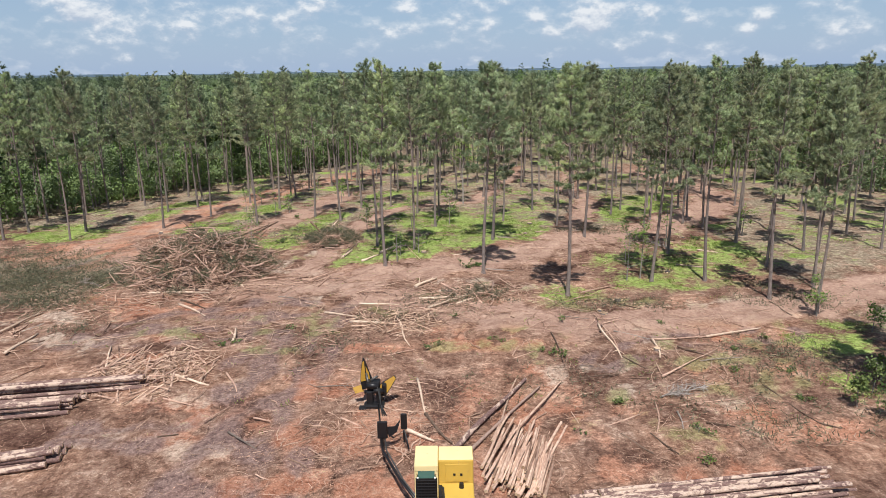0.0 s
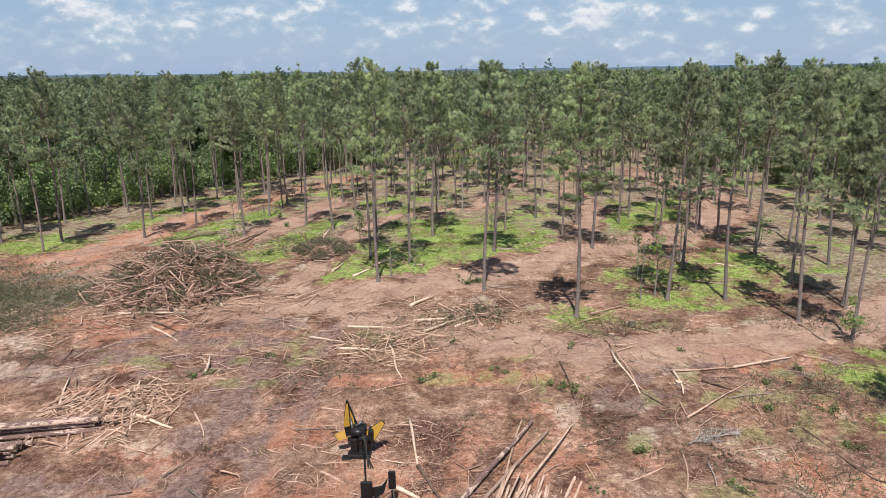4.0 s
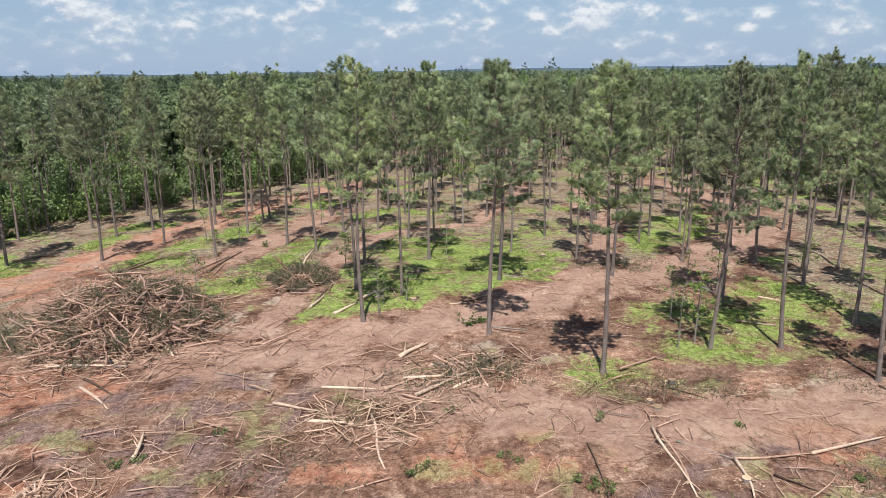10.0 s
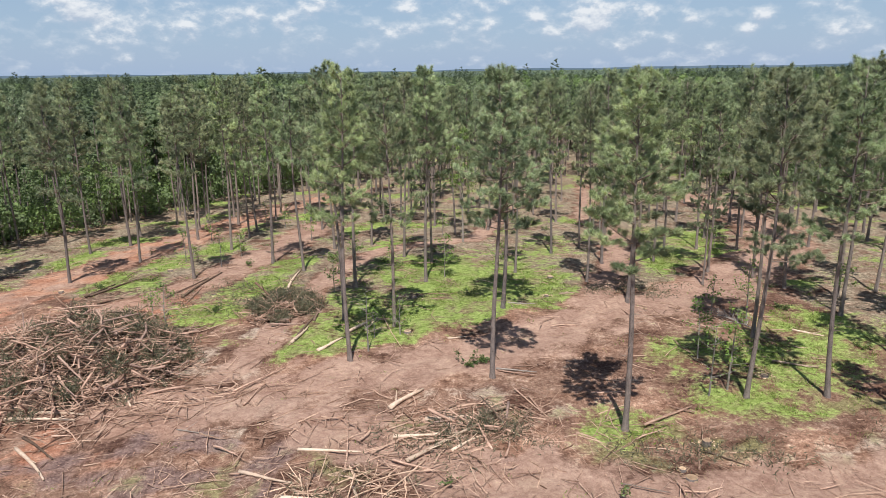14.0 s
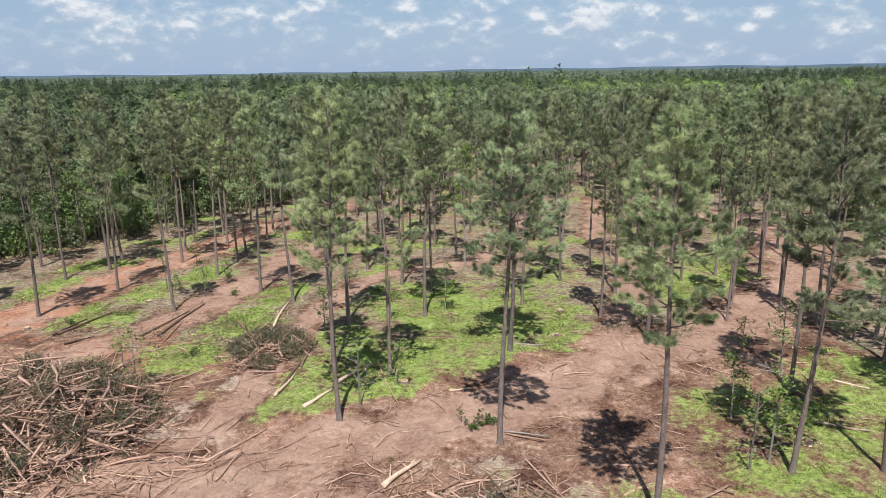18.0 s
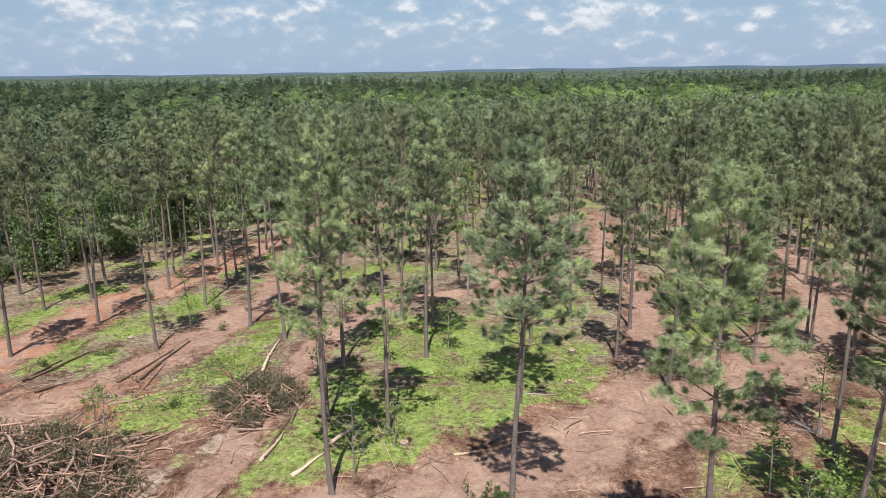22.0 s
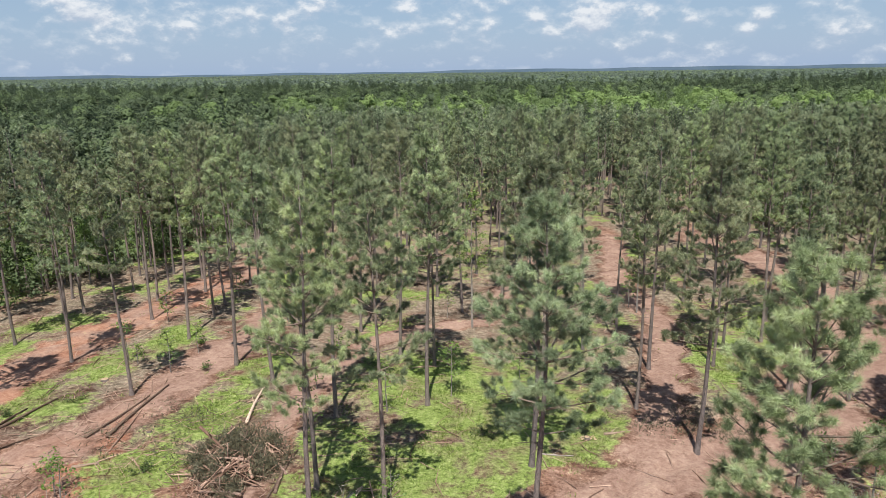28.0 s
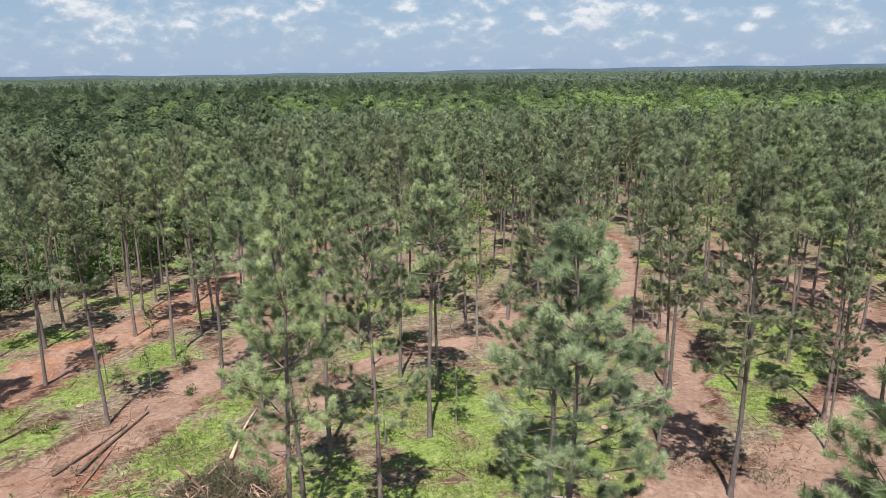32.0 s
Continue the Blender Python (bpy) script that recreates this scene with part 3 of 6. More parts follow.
WEEDY_SOIL = [(20, 57, 7, 4), (14, 52, 5, 2), (26, 62, 6, 5), (9, 50.8, 4, 1.5), (4, 55.5, 3, 2), (20, 46, 6, 3), (16, 41, 5, 3), (-4, 51, 6, 2.5), (6, 46.5, 6, 2.5), (-11, 48, 4, 3), (20, 48, 5, 2.5), (-20, 47, 5, 2), (5.5, 41.5, 2.5, 1.6), (3, 43.5, 2.5, 1.4), (-0.6, 42.6, 2, 1.3), (9.2, 35.3, 1.6, 1.2), (12, 32, 2.4, 1.6), (12, 29.2, 2.2, 1.2), (7, 32.2, 1.6, 1), (-12.5, 43, 2.6, 1.8), (-9, 45.5, 2, 1.5), (18, 37, 4, 4), (22, 42, 4, 4), (-1, 53, 5, 2), (13, 52, 5, 2), (24, 56, 6, 4), (-35, 60, 9, 7)]


MUD_TRACKS = [([(-14.2, 54.6), (-13.1, 51.7), (-12.8, 43.6), (-11.8, 37.7), (-11.4, 33.6), (-11.1, 30.4), (-12, 26.3)], 1.7), ([(-27, 44.6), (-20, 45.2), (-14, 46.5)], 1.0), ([(-20, 31.6), (-13.5, 31.4)], 1.0), ([(-8.5, 51.5), (-8.4, 40.7), (-8.3, 33.3), (-7.8, 26.2)], 0.8), ([(-24, 47), (-18, 50), (-8.5, 51.5), (3, 49)], 0.9), ([(9.6, 40), (15.7, 43.6), (23.7, 44.4)], 0.7)]


def soil_spots(X, Y, spots):
    out = np.zeros_like(X)
    for cx, cy, rx, ry in spots:
        out = np.maximum(out, np.clip(1.2 - np.hypot((X - cx) / (1.4 * rx), (Y - cy) / (1.5 * ry)), 0, 1))
    return np.clip(out * (0.55 + 0.75 * wave(X, Y, 3.1, 33) + 0.3 * wave(X, Y, 1.3, 34)), 0, 1)


def build_ground():
    def axis(lo, hi, step, reach_lo, reach_hi):
        core = list(np.arange(lo, hi + 1e-6, step))
        a, s = hi, step
        while a < reach_hi:
            s *= 1.22
            a += s
            core.append(min(a, reach_hi))
        a, s = lo, step
        while a > reach_lo:
            s *= 1.22
            a -= s
            core.insert(0, max(a, reach_lo))
        return np.array(core)
    xs, ys = axis(-62, 62, 0.55, -6500, 6500), axis(14, 140, 0.55, -2500, 6500)
    X, Y = np.meshgrid(xs, ys)
    grass, road, litter, far = zones(X, Y)
    Z = zg(X, Y)
    near = 1 - far
    Z = Z + near * (0.10 * wave(X, Y, 9, 1) + 0.05 * wave(X, Y, 2.6, 2) * (1 - 0.5 * road))
    # wheel ruts
    for line in (ROAD_LEFT, ROAD_RIGHT, ROAD_FRONT, ROAD_MIDDLE):
        d = seg_dist(X, Y, line)
        Z = Z - near * 0.13 * np.exp(-((d - 1.0) / 0.40) ** 2) + near * 0.06 * np.exp(-((d - 1.9) / 0.4) ** 2)
    for line, w in MUD_TRACKS:
        d = seg_dist(X, Y, line)
        Z = Z - near * 0.07 * np.exp(-((d - 0.9) / 0.4) ** 2)
    V = np.stack([X, Y, Z], -1).reshape(-1, 3)
    nx, ny = len(xs), len(ys)
    i = (np.arange(ny - 1)[:, None] * nx + np.arange(nx - 1)[None]).ravel()
    F = np.stack([i, i + 1, i + nx + 1, i + nx], 1)
    ob = link_mesh("ground", V, F, "ground", smooth=True)
    at = ob.data.color_attributes.new("zones", "FLOAT_COLOR", "POINT")
    at.data.foreach_set("color", np.stack([grass, road, litter, far], -1).astype(np.float32).ravel())
    red, dust, weed = soil_spots(X, Y, RED_SOIL), soil_spots(X, Y, PALE_SOIL), soil_spots(X, Y, WEEDY_SOIL)
    mud = np.zeros_like(X)
    for line, w in MUD_TRACKS:
        d = seg_dist(X, Y, line)
        mud = np.maximum(mud, np.exp(-((d - 0.9) / w) ** 2))
    mud = mud * np.clip(0.6 + 0.5 * wave(X, Y, 3.7, 51), 0, 1)
    at = ob.data.color_attributes.new("soil", "FLOAT_COLOR", "POINT")
    at.data.foreach_set("color", np.stack([red, dust, weed, mud], -1).astype(np.float32).ravel())
    tagged(ob, "reddish bare soil with grass patches, ruts and needle litter", "ground", kind="structure")


build_ground()


def put_z(x, y):
    return float(zg(x, y))


# ---- pines ----


def pine_geometry(seed, H, base, rad, dens=1.0, bend=0.15):
    """Trunk, limbs and needle tufts of one pine, foot at the origin."""
    rng = np.random.default_rng(seed)
    ph = rng.uniform(0, 6.28, 2)

    def axis(z):
        return np.stack([bend * np.sin(z / H * 4 + ph[0]), bend * np.sin(z / H * 5 + ph[1]), z], -1) - np.array([bend * math.sin(ph[0]), bend * math.sin(ph[1]), 0])

    trunk = Soup()
    zz = np.concatenate([[-0.25, 0.0, 0.3], np.linspace(1.0, H * 0.985, 15)])
    r0 = 0.0079 * H
    rr = r0 * (1 - 0.9 * np.clip(zz / H, 0, 1)) ** 0.9
    rr[:3] *= (1.5, 1.35, 1.12)
    trunk.tube(axis(zz), rr, 9)
    limbs = Soup()
    P, D, tones = [], [], []
    levels = int(9 * dens + 0.5)
    whorls = [(w, j) for w in range(levels) for j in range(5 if w < levels - 2 else 4)]
    az = rng.uniform(0, 6.28)
    for w, j in whorls:
        if rng.random() < (0.3 if w < 3 else 0.14):
            continue
        u = min(0.985, (max(0.0, w + 0.15 + rng.uniform(-0.16, 0.16)) / levels) ** 0.92)
        z0 = base + (H - base) * u * 0.985
        az += 1.2566 + rng.normal(0, 0.22) + (0.7 if j == 0 else 0)
        prof = min(1.0, 0.62 + 1.6 * u) * (1 - u) ** 0.62 + 0.10
        L = 1.0 * rad * prof * rng.uniform(0.62, 1.15)
        if rng.random() < 0.1 and u < 0.6:
            L *= 0.5
        el = radians(4 + 55 * u + rng.normal(0, 9))
        cv = rng.uniform(0.02, 0.22)
        h = np.array((math.cos(az), math.sin(az), 0))
        o = axis(np.array([z0]))[0]
        lift = np.array((0, 0, 1.0))

        def at(s):
            return o + L * (s * math.cos(el) * h + lift * (s * math.sin(el) + cv * s * s))
        sp = np.array((0, 0.35, 0.7, 1.0))
        limbs.tube([at(s) for s in sp], (0.012 + 0.014 * L) * np.array((1.0, 0.72, 0.45, 0.2)), 4, False)
        side = np.array((-h[1], h[0], 0))
        nb = max(3, int(2.7 + 2.0 * L))
        tone = np.clip(rng.normal(0.5, 0.2), 0, 1)
        for b in range(nb):
            s = 0.30 + 0.68 * (b + rng.uniform(0.2, 0.9)) / nb
            q = at(min(s, 1.0))
            sgn = 1 if (b % 2) else -1
            bl = L * rng.uniform(0.16, 0.42) * (1.2 - 0.7 * s) + 0.16
            bd = h * rng.uniform(0.3, 1.0) + side * sgn * rng.uniform(0.3, 1.0) + lift * rng.uniform(-0.05, 0.65)
            if b == nb - 1:
                q, bd, bl = at(0.93), h * 0.8 + lift * rng.uniform(0.3, 0.8), 0.25
            bd /= np.linalg.norm(bd)
            e = q + bd * bl
            limbs.tube([q, e], (0.016, 0.006), 3, False)
            # round tufts of needles at the branch end and, on longer ones, beside it
            for i in range(1 + int(bl > 0.42) + int(rng.random() < 0.35)):
                c = e if i == 0 else q + (e - q) * rng.uniform(0.35, 0.95) + rng.normal(0, 0.17, 3)
                d3 = bd + lift * rng.uniform(0.1, 0.9) + rng.normal(0, 0.25, 3)
                P.append(c)
                D.append(d3)
                tones.append(np.clip(tone + rng.normal(0, 0.22), 0, 1))
    # leader
    for _ in range(9):
        z = H * rng.uniform(0.945, 1.0)
        P.append(axis(np.array([z]))[0] + rng.normal(0, 0.26, 3) * (1.05 - z / H) * 14)
        D.append(np.array((0, 0, 1.0)) + rng.normal(0, 0.5, 3))
        tones.append(0.6)
    # bare stubs under the crown
    for _ in range(26):
        z0 = base * rng.uniform(0.35, 1.08)
        a = rng.uniform(0, 6.28)
        L = rng.uniform(0.2, 1.0) * rng.uniform(0.5, 1.6)
        o = axis(np.array([z0]))[0]
        e = o + L * np.array((math.cos(a), math.sin(a), rng.uniform(-0.25, 0.25)))
        limbs.tube([o, 0.5 * (o + e) + (0, 0, 0.05), e], (0.018, 0.012, 0.005), 4, False)
    return trunk, limbs, np.array(P), np.array(D), np.array(tones), rng


def needle_mesh(P, D, tones, rng, per=230, length=0.225, width=0.0118):
    """Round tufts: needles radiate from each place in P, most of them towards D. Also gives each tuft's tone."""
    k = len(P)
    D = D / np.linalg.norm(D, axis=1)[:, None]
    size = np.repeat(rng.uniform(0.72, 1.28, (k, 1)), per, 0)
    ax = np.repeat(D, per, 0)
    d = rng.normal(0, 1, (k * per, 3))
    d /= np.linalg.norm(d, axis=1)[:, None]
    d = d + ax * 0.55
    d /= np.linalg.norm(d, axis=1)[:, None]
    PP = np.repeat(P, per, 0) + ax * rng.uniform(-0.16, 0.10, (k * per, 1)) * size + rng.normal(0, 0.022, (k * per, 3))
    V, F = blades(PP, d, length * size, width, rng, 0.12)
    return V, F, np.repeat(tones, per * 3)


def pine_master(seed, H, base, rad, dens=1.0):
    trunk, limbs, P, D, tones, rng = pine_geometry(seed, H, base, rad, dens)
    root = new("pine_tree")
    trunk.mesh("trunk", "bark", root, "grey-brown plated bark", smooth=True)
    tagged(limbs.mesh("limb_whorl", "twig", root), kind="stuff")
    V, F, tone = needle_mesh(P, D, tones, rng)
    crown = tagged(link_mesh("crown", V, F, "needles", root, "tufts of long grey-green needles"), kind="stuff")
    crown.data.attributes.new("tone", "FLOAT", "POINT").data.foreach_set("value", tone.astype(np.float32))
    tagged(root, "tall thinned pine with bare lower trunk on grassy soil", "pine tree", group="pines of the thinned stand")
    return root


# kinds of pine: seed, height, crown base, crown radius, density
KINDS = [(11, 18.0, 8.8, 2.5, 1.0), (12, 18.0, 9.8, 2.1, 0.9), (13, 18.0, 7.8, 2.8, 1.1), (14, 18.0, 10.4, 2.0, 0.9), (15, 18.0, 8.4, 2.3, 1.0), (16, 18.0, 6.4, 2.9, 1.25), (17, 18.0, 9.0, 2.6, 1.1), (18, 18.0, 8.0, 2.2, 1.1)]
masters = [pine_master(*k) for k in KINDS]
MASTER_USED = [False] * len(KINDS)
rand = random.Random(4)
STAND = []


def plant_pine(x, y, h=None, kind=None, label=None, wide=1.0):
    kind = rand.choice((0, 1, 2, 3, 4, 6, 7)) if kind is None else kind
    h = rand.uniform(16.6, 18.9) if h is None else h
    s = h / 18.0
    m = pose(x, y, put_z(x, y), rand.uniform(-1.3, 1.3), rand.uniform(-1.3, 1.3), rand.uniform(0, 360)) @ Matrix.Diagonal((wide * s * rand.uniform(0.88, 1.12), wide * s * rand.uniform(0.88, 1.12), s, 1))
    if MASTER_USED[kind]:
        ob = copy_thing(masters[kind], m)
    else:
        ob = masters[kind]
        ob.matrix_basis = m
        MASTER_USED[kind] = True
    ob.matrix_basis = m
    if label:
        ob["label"] = label
    STAND.append((x, y))
    return ob


PINES_FRONT = [(28.9, 39.2), (27.5, 48.2), (25.4, 51.3), (9.9, 53.2), (30.7, 55), (30.3, 54), (22.3, 56.6), (17.7, 56.6), (3.4, 59.6), (29.4, 60.6), (-5.7, 62.4), (21.9, 65.5), (35.5, 66), (43.5, 66.4),
               (-3.2, 68.4), (30.2, 69.4), (5.1, 72.2), (-7.2, 70.4), (43.6, 72.7), (-42.4, 75.4), (29.4, 76.5), (15.3, 73.6), (23.2, 78.5), (13.2, 79.4), (-7.4, 79)]
FRONT_HEIGHT = {(3.4, 59.6): 18.4, (-5.7, 62.4): 18.7, (9.9, 53.2): 18.2, (22.3, 56.6): 18.5, (17.7, 56.6): 18.1, (25.4, 51.3): 17.6, (28.9, 39.2): 15, (27.5, 48.2): 16.5, (-3.2, 68.4): 17.9, (23.2, 78.5): 13, (5.1, 72.2): 18.6, (-1.2, 80.7): 18.9, (30.7, 55): 16.4, (30.3, 54): 16.8, (29.4, 60.6): 17.0, (35.5, 66): 17.0, (15.3, 73.6): 18.4}
# trees that stand out: kind and breadth
SPECIAL = {(9.9, 53.2): (6, 1.2), (17.7, 56.6): (2, 1.05), (22.3, 56.6): (0, 1.0), (3.4, 59.6): (6, 1.06), (-5.7, 62.4): (0, 1.0), (25.4, 51.3): (4, 1.0), (23.2, 78.5): (5, 1.0), (5.1, 72.2): (5, 1.30), (15.3, 73.6): (5, 1.08), (-3.2, 68.4): (2, 1.05), (-7.2, 70.4): (0, 1.05), (-1.2, 80.7): (6, 1.05)}
PINES_MIDDLE = [(-42.8, 79.8), (-50, 80.4), (-1.2, 80.7), (-34.4, 81.9), (25, 82.2), (-23.2, 83), (7.2, 83.3), (30.3, 84.5), (16.1, 86.5), (-13.2, 85), (21.4, 87), (46.1, 87.6),
                (-0.8, 87.7), (-3.7, 90.1), (-17.1, 88.7), (31.4, 91.1), (23.4, 90.2), (-31.1, 89.5), (27.5, 92.1), (-38.5, 93.9), (47.1, 94.3), (-11.6, 94.3), (-23.2, 94.8), (11.7, 90.5), (-7.7, 96), (-7.6, 110.9), (-5, 106.5), (5.9, 103.6), (13.6, 118.7), (15.1, 92.8), (19.7, 100.7), (32.7, 74.4), (28.5, 80.6), (1.8, 101.5), (9.5, 108.2), (24.6, 103.5), (-13.5, 112.0)]
PINES_BACK = [(36.5, 75.4), (39.3, 91.8), (30.3, 97.4), (34.6, 97.6), (-35.6, 97.4), (37.8, 99.4), (-43.9, 99), (-28.8, 100.2), (-22.8, 100.6), (-36.7, 102.6), (39.1, 103.6), (-23, 104.8), (44.8, 105.2),
              (-14.9, 105.5), (36.8, 106.3), (-30.9, 106.7), (-0.7, 106.7), (-40.8, 108), (-47.6, 110), (-26.9, 110.2), (43, 112), (12.8, 114.1), (-23.2, 118.6), (14.7, 127.1)]
for p in PINES_FRONT:
    plant_pine(*p, FRONT_HEIGHT.get(p), SPECIAL.get(p, (None, 1))[0], None, SPECIAL.get(p, (None, 1.0))[1])
for p in ((25.4, 32.6), (28.6, 35.0), (26.4, 29.5)):
    plant_pine(*p)
for p in PINES_MIDDLE + PINES_BACK:
    plant_pine(*p, FRONT_HEIGHT.get(p), SPECIAL.get(p, (None, 1))[0], None, SPECIAL.get(p, (None, 1.0))[1])


def woods_edge(y):
    """x of the edge of the dense wood on the left."""
    return float(np.interp(y, (60, 86, 107, 123, 143, 165), (-66, -57, -48, -40, -29, -14)))


def near_road(x, y, w):
    a, b = np.array([float(x)]), np.array([float(y)])
    return min(seg_dist(a, b, l)[0] for l in (ROAD_LEFT, ROAD_RIGHT, ROAD_FRONT, ROAD_MIDDLE)) < w


def fill_stand():
    for gy in range(40):
        for gx in range(-30, 31):
            x, y = gx * 4.6 + rand.uniform(-1.9, 1.9), 38 + gy * 4.6 + rand.uniform(-1.9, 1.9)
            if y > 165 or x < woods_edge(y) + 2 or abs(x) > 0.62 * y + 18:
                continue
            open_part = abs(x) < 47 and y < 106
            if open_part or (y < 72 and x < 47):
                continue
            if near_road(x, y, 3.2) or any(math.hypot(x - a, y - b) < 3.6 for a, b in STAND):
                continue
            if rand.random() < (0.12 if y < 135 else 0.08):
                continue
            plant_pine(x, y)


fill_stand()
edge_rand = random.Random(19)
for i in range(26):
    y = 66 + 3.6 * i + edge_rand.uniform(-1.5, 1.5)
    x = woods_edge(y) - edge_rand.uniform(0.5, 8.5)
    plant_pine(x, y, edge_rand.uniform(13.5, 17.5), edge_rand.choice((1, 3, 4, 7)), "slim pine with a pale grey trunk before the dense wood", 0.92)


# ---- woods behind: joined trees in patches ----


def coarse_pine(rng, H):
    """A distant pine: round needle tufts on unseen limbs."""
    n = 62
    u = (np.arange(n) + rng.uniform(0, 1, n)) / n
    a = np.arange(n) * 2.4 + rng.uniform(-0.5, 0.5, n)
    r = 2.5 * (np.minimum(1, 0.6 + 1.5 * u) * (1 - u) ** 0.6 + 0.06) * rng.uniform(0.35, 1.1, n)
    P = np.stack([r * np.cos(a), r * np.sin(a), H * (0.47 + 0.53 * u) + rng.normal(0, 0.15, n)], -1)
    k = 20
    o = rng.normal(0, 1, (n * k, 3))
    o /= np.linalg.norm(o, axis=1)[:, None]
    o[:, 2] += 0.4
    V, F = blades(np.repeat(P, k, 0), o, 0.50 * np.repeat(rng.uniform(0.7, 1.25, (n, 1)), k, 0), 0.13, rng, 0.1)
    return V, F, np.repeat(rng.normal(0, 0.22, n), 3 * k)


def lobe(rng, c, radii):
    """A closed, uneven leafy mass that fills the inside of a crown lobe."""
    k, a = 7, np.arange(7) * 2 * math.pi / 7 + rng.uniform(0, 1)
    V = [(0, 0, -0.7)]
    for z, r in ((-0.35, 0.75), (0.25, 0.92), (0.72, 0.62)):
        V += [(r * math.cos(t) * u, r * math.sin(t) * u, z) for t, u in zip(a, rng.uniform(0.85, 1.12, k))]
    V.append((0, 0, 0.95))
    F = []
    for j in range(k):
        n = (j + 1) % k
        F += [(0, 1 + n, 1 + j, 1 + j), (1 + j, 1 + n, 1 + k + n, 1 + k + j), (1 + k + j, 1 + k + n, 1 + 2 * k + n, 1 + 2 * k + j), (1 + 2 * k + j, 1 + 2 * k + n, 1 + 3 * k, 1 + 3 * k)]
    F = [f[:3] if f[2] == f[3] else f for f in F]
    return np.array(V) * radii + c, F


def with_lobes(V, F, T, cores):
    """Adds closed lobes to the leaves of a crown."""
    VV, FF, TT, n = [V], F.tolist(), [T], len(V)
    for W, G, tone in cores:
        VV.append(W)
        FF += [tuple(i + n for i in f) for f in G]
        TT.append(np.full(len(W), tone))
        n += len(W)
    return np.concatenate(VV), FF, np.concatenate(TT)


def coarse_broad(rng, H, wide):
    """A broadleaf crown of several leafy lobes."""
    P, N, T, cores = [], [], [], []
    lobes, leaves = 19, 90
    for i in range(lobes):
        a = i * 2.4 + rng.uniform(-0.5, 0.5)
        q = math.sqrt(i / lobes) * rng.uniform(0.75, 1.05)
        c = np.array((0.80 * wide * q * math.cos(a), 0.80 * wide * q * math.sin(a), H * (0.87 - 0.38 * q * q + rng.uniform(-0.06, 0.06))))
        d = rng.normal(0, 1, (leaves, 3))
        d[:, 2] = np.abs(d[:, 2]) - 0.35
        d /= np.linalg.norm(d, axis=1)[:, None]
        P.append(c + d * wide * rng.uniform(0.26, 0.40) * rng.uniform(0.82, 1.06, (leaves, 1)) * np.array((1, 1, 0.85)))
        N.append(d)
        tone = rng.normal(0, 0.06)
        T.append(np.full(leaves * 4, tone))
        cores.append(lobe(rng, c, wide * 0.25 * np.array((1, 1, 0.85))) + (tone - 0.05,))
    V, F = leaf_quads(np.concatenate(P), 0.135 * wide, rng, np.concatenate(N) + np.array((0, 0, 0.30)), 0.22)
    return with_lobes(V, F, np.concatenate(T), cores)


def wood_tree(rng, H, wide):
    """Mostly broadleaf, now and then a pine that stands above the rest."""
    if rng.random() < 0.16:
        V, F, T = coarse_pine(rng, H + 3.5)
        return V * np.array((1.25, 1.25, 1.0)), F, T * 0.3 - 0.2
    return coarse_broad(rng, H, wide)


def far_tree(rng, H, wide):
    """A distant crown: lobes of overlapping leaf masses."""
    P, N, T, cores = [], [], [], []
    for i in range(5):
        a = i * 2.4 + rng.uniform(-0.5, 0.5)
        q = 0.55 * math.sqrt(i / 5)
        c = np.array((q * wide * math.cos(a), q * wide * math.sin(a), H * (0.80 - 0.25 * q + rng.uniform(-0.05, 0.05))))
        d = rng.normal(0, 1, (24, 3))
        d[:, 2] = np.abs(d[:, 2]) - 0.15
        d /= np.linalg.norm(d, axis=1)[:, None]
        P.append(c + d * wide * np.array((0.52, 0.52, 0.45)) * rng.uniform(0.75, 1.08, (24, 1)))
        N.append(d)
        tone = rng.normal(0, 0.08)
        T.append(np.full(24 * 4, tone))
        cores.append(lobe(rng, c, wide * np.array((0.46, 0.46, 0.40))) + (tone - 0.04,))
    V, F = leaf_quads(np.concatenate(P), wide * 0.26, rng, np.concatenate(N) + np.array((0, 0, 0.35)), 0.14)
    return with_lobes(V, F, np.concatenate(T), cores)


def patch_mesh(name, seed, size, count, tree, hmin, hmax, material, trunks=True, tones=(0, 1)):
    rng = np.random.default_rng(seed)
    VV, TT, FF, k = [], [], [], 0
    tr = Soup()
    side = max(1, int(math.sqrt(count)))
    for i in range(count):
        gx, gy = i % side, i // side
        x = ((gx + rng.uniform(0.05, 0.95)) / side - 0.5) * size
        y = ((gy + rng.uniform(0.05, 0.95)) / side - 0.5) * size
        H = rng.uniform(hmin, hmax)
        V, F, dT = tree(rng, H)
        V = V + np.array((x, y, 0))
        VV.append(V)
        FF += (F + k).tolist() if isinstance(F, np.ndarray) else [tuple(i + k for i in f) for f in F]
        k += len(V)
        TT.append(np.clip(np.full(len(V), rng.uniform(*tones)) + dT, 0, 1))
        if trunks:
            tr.tube([(x, y, -0.3), (x, y, H * 0.5), (x, y, H * 0.93)], (0.19, 0.14, 0.03), 5, False)
    root = new(name)
    cr = link_mesh("canopy", np.concatenate(VV), FF, material, root)
    at = cr.data.attributes.new("tone", "FLOAT", "POINT")
    at.data.foreach_set("value", np.concatenate(TT).astype(np.float32))
    if trunks:
        tr.mesh("trunk_cluster", "bark", root)
    return root


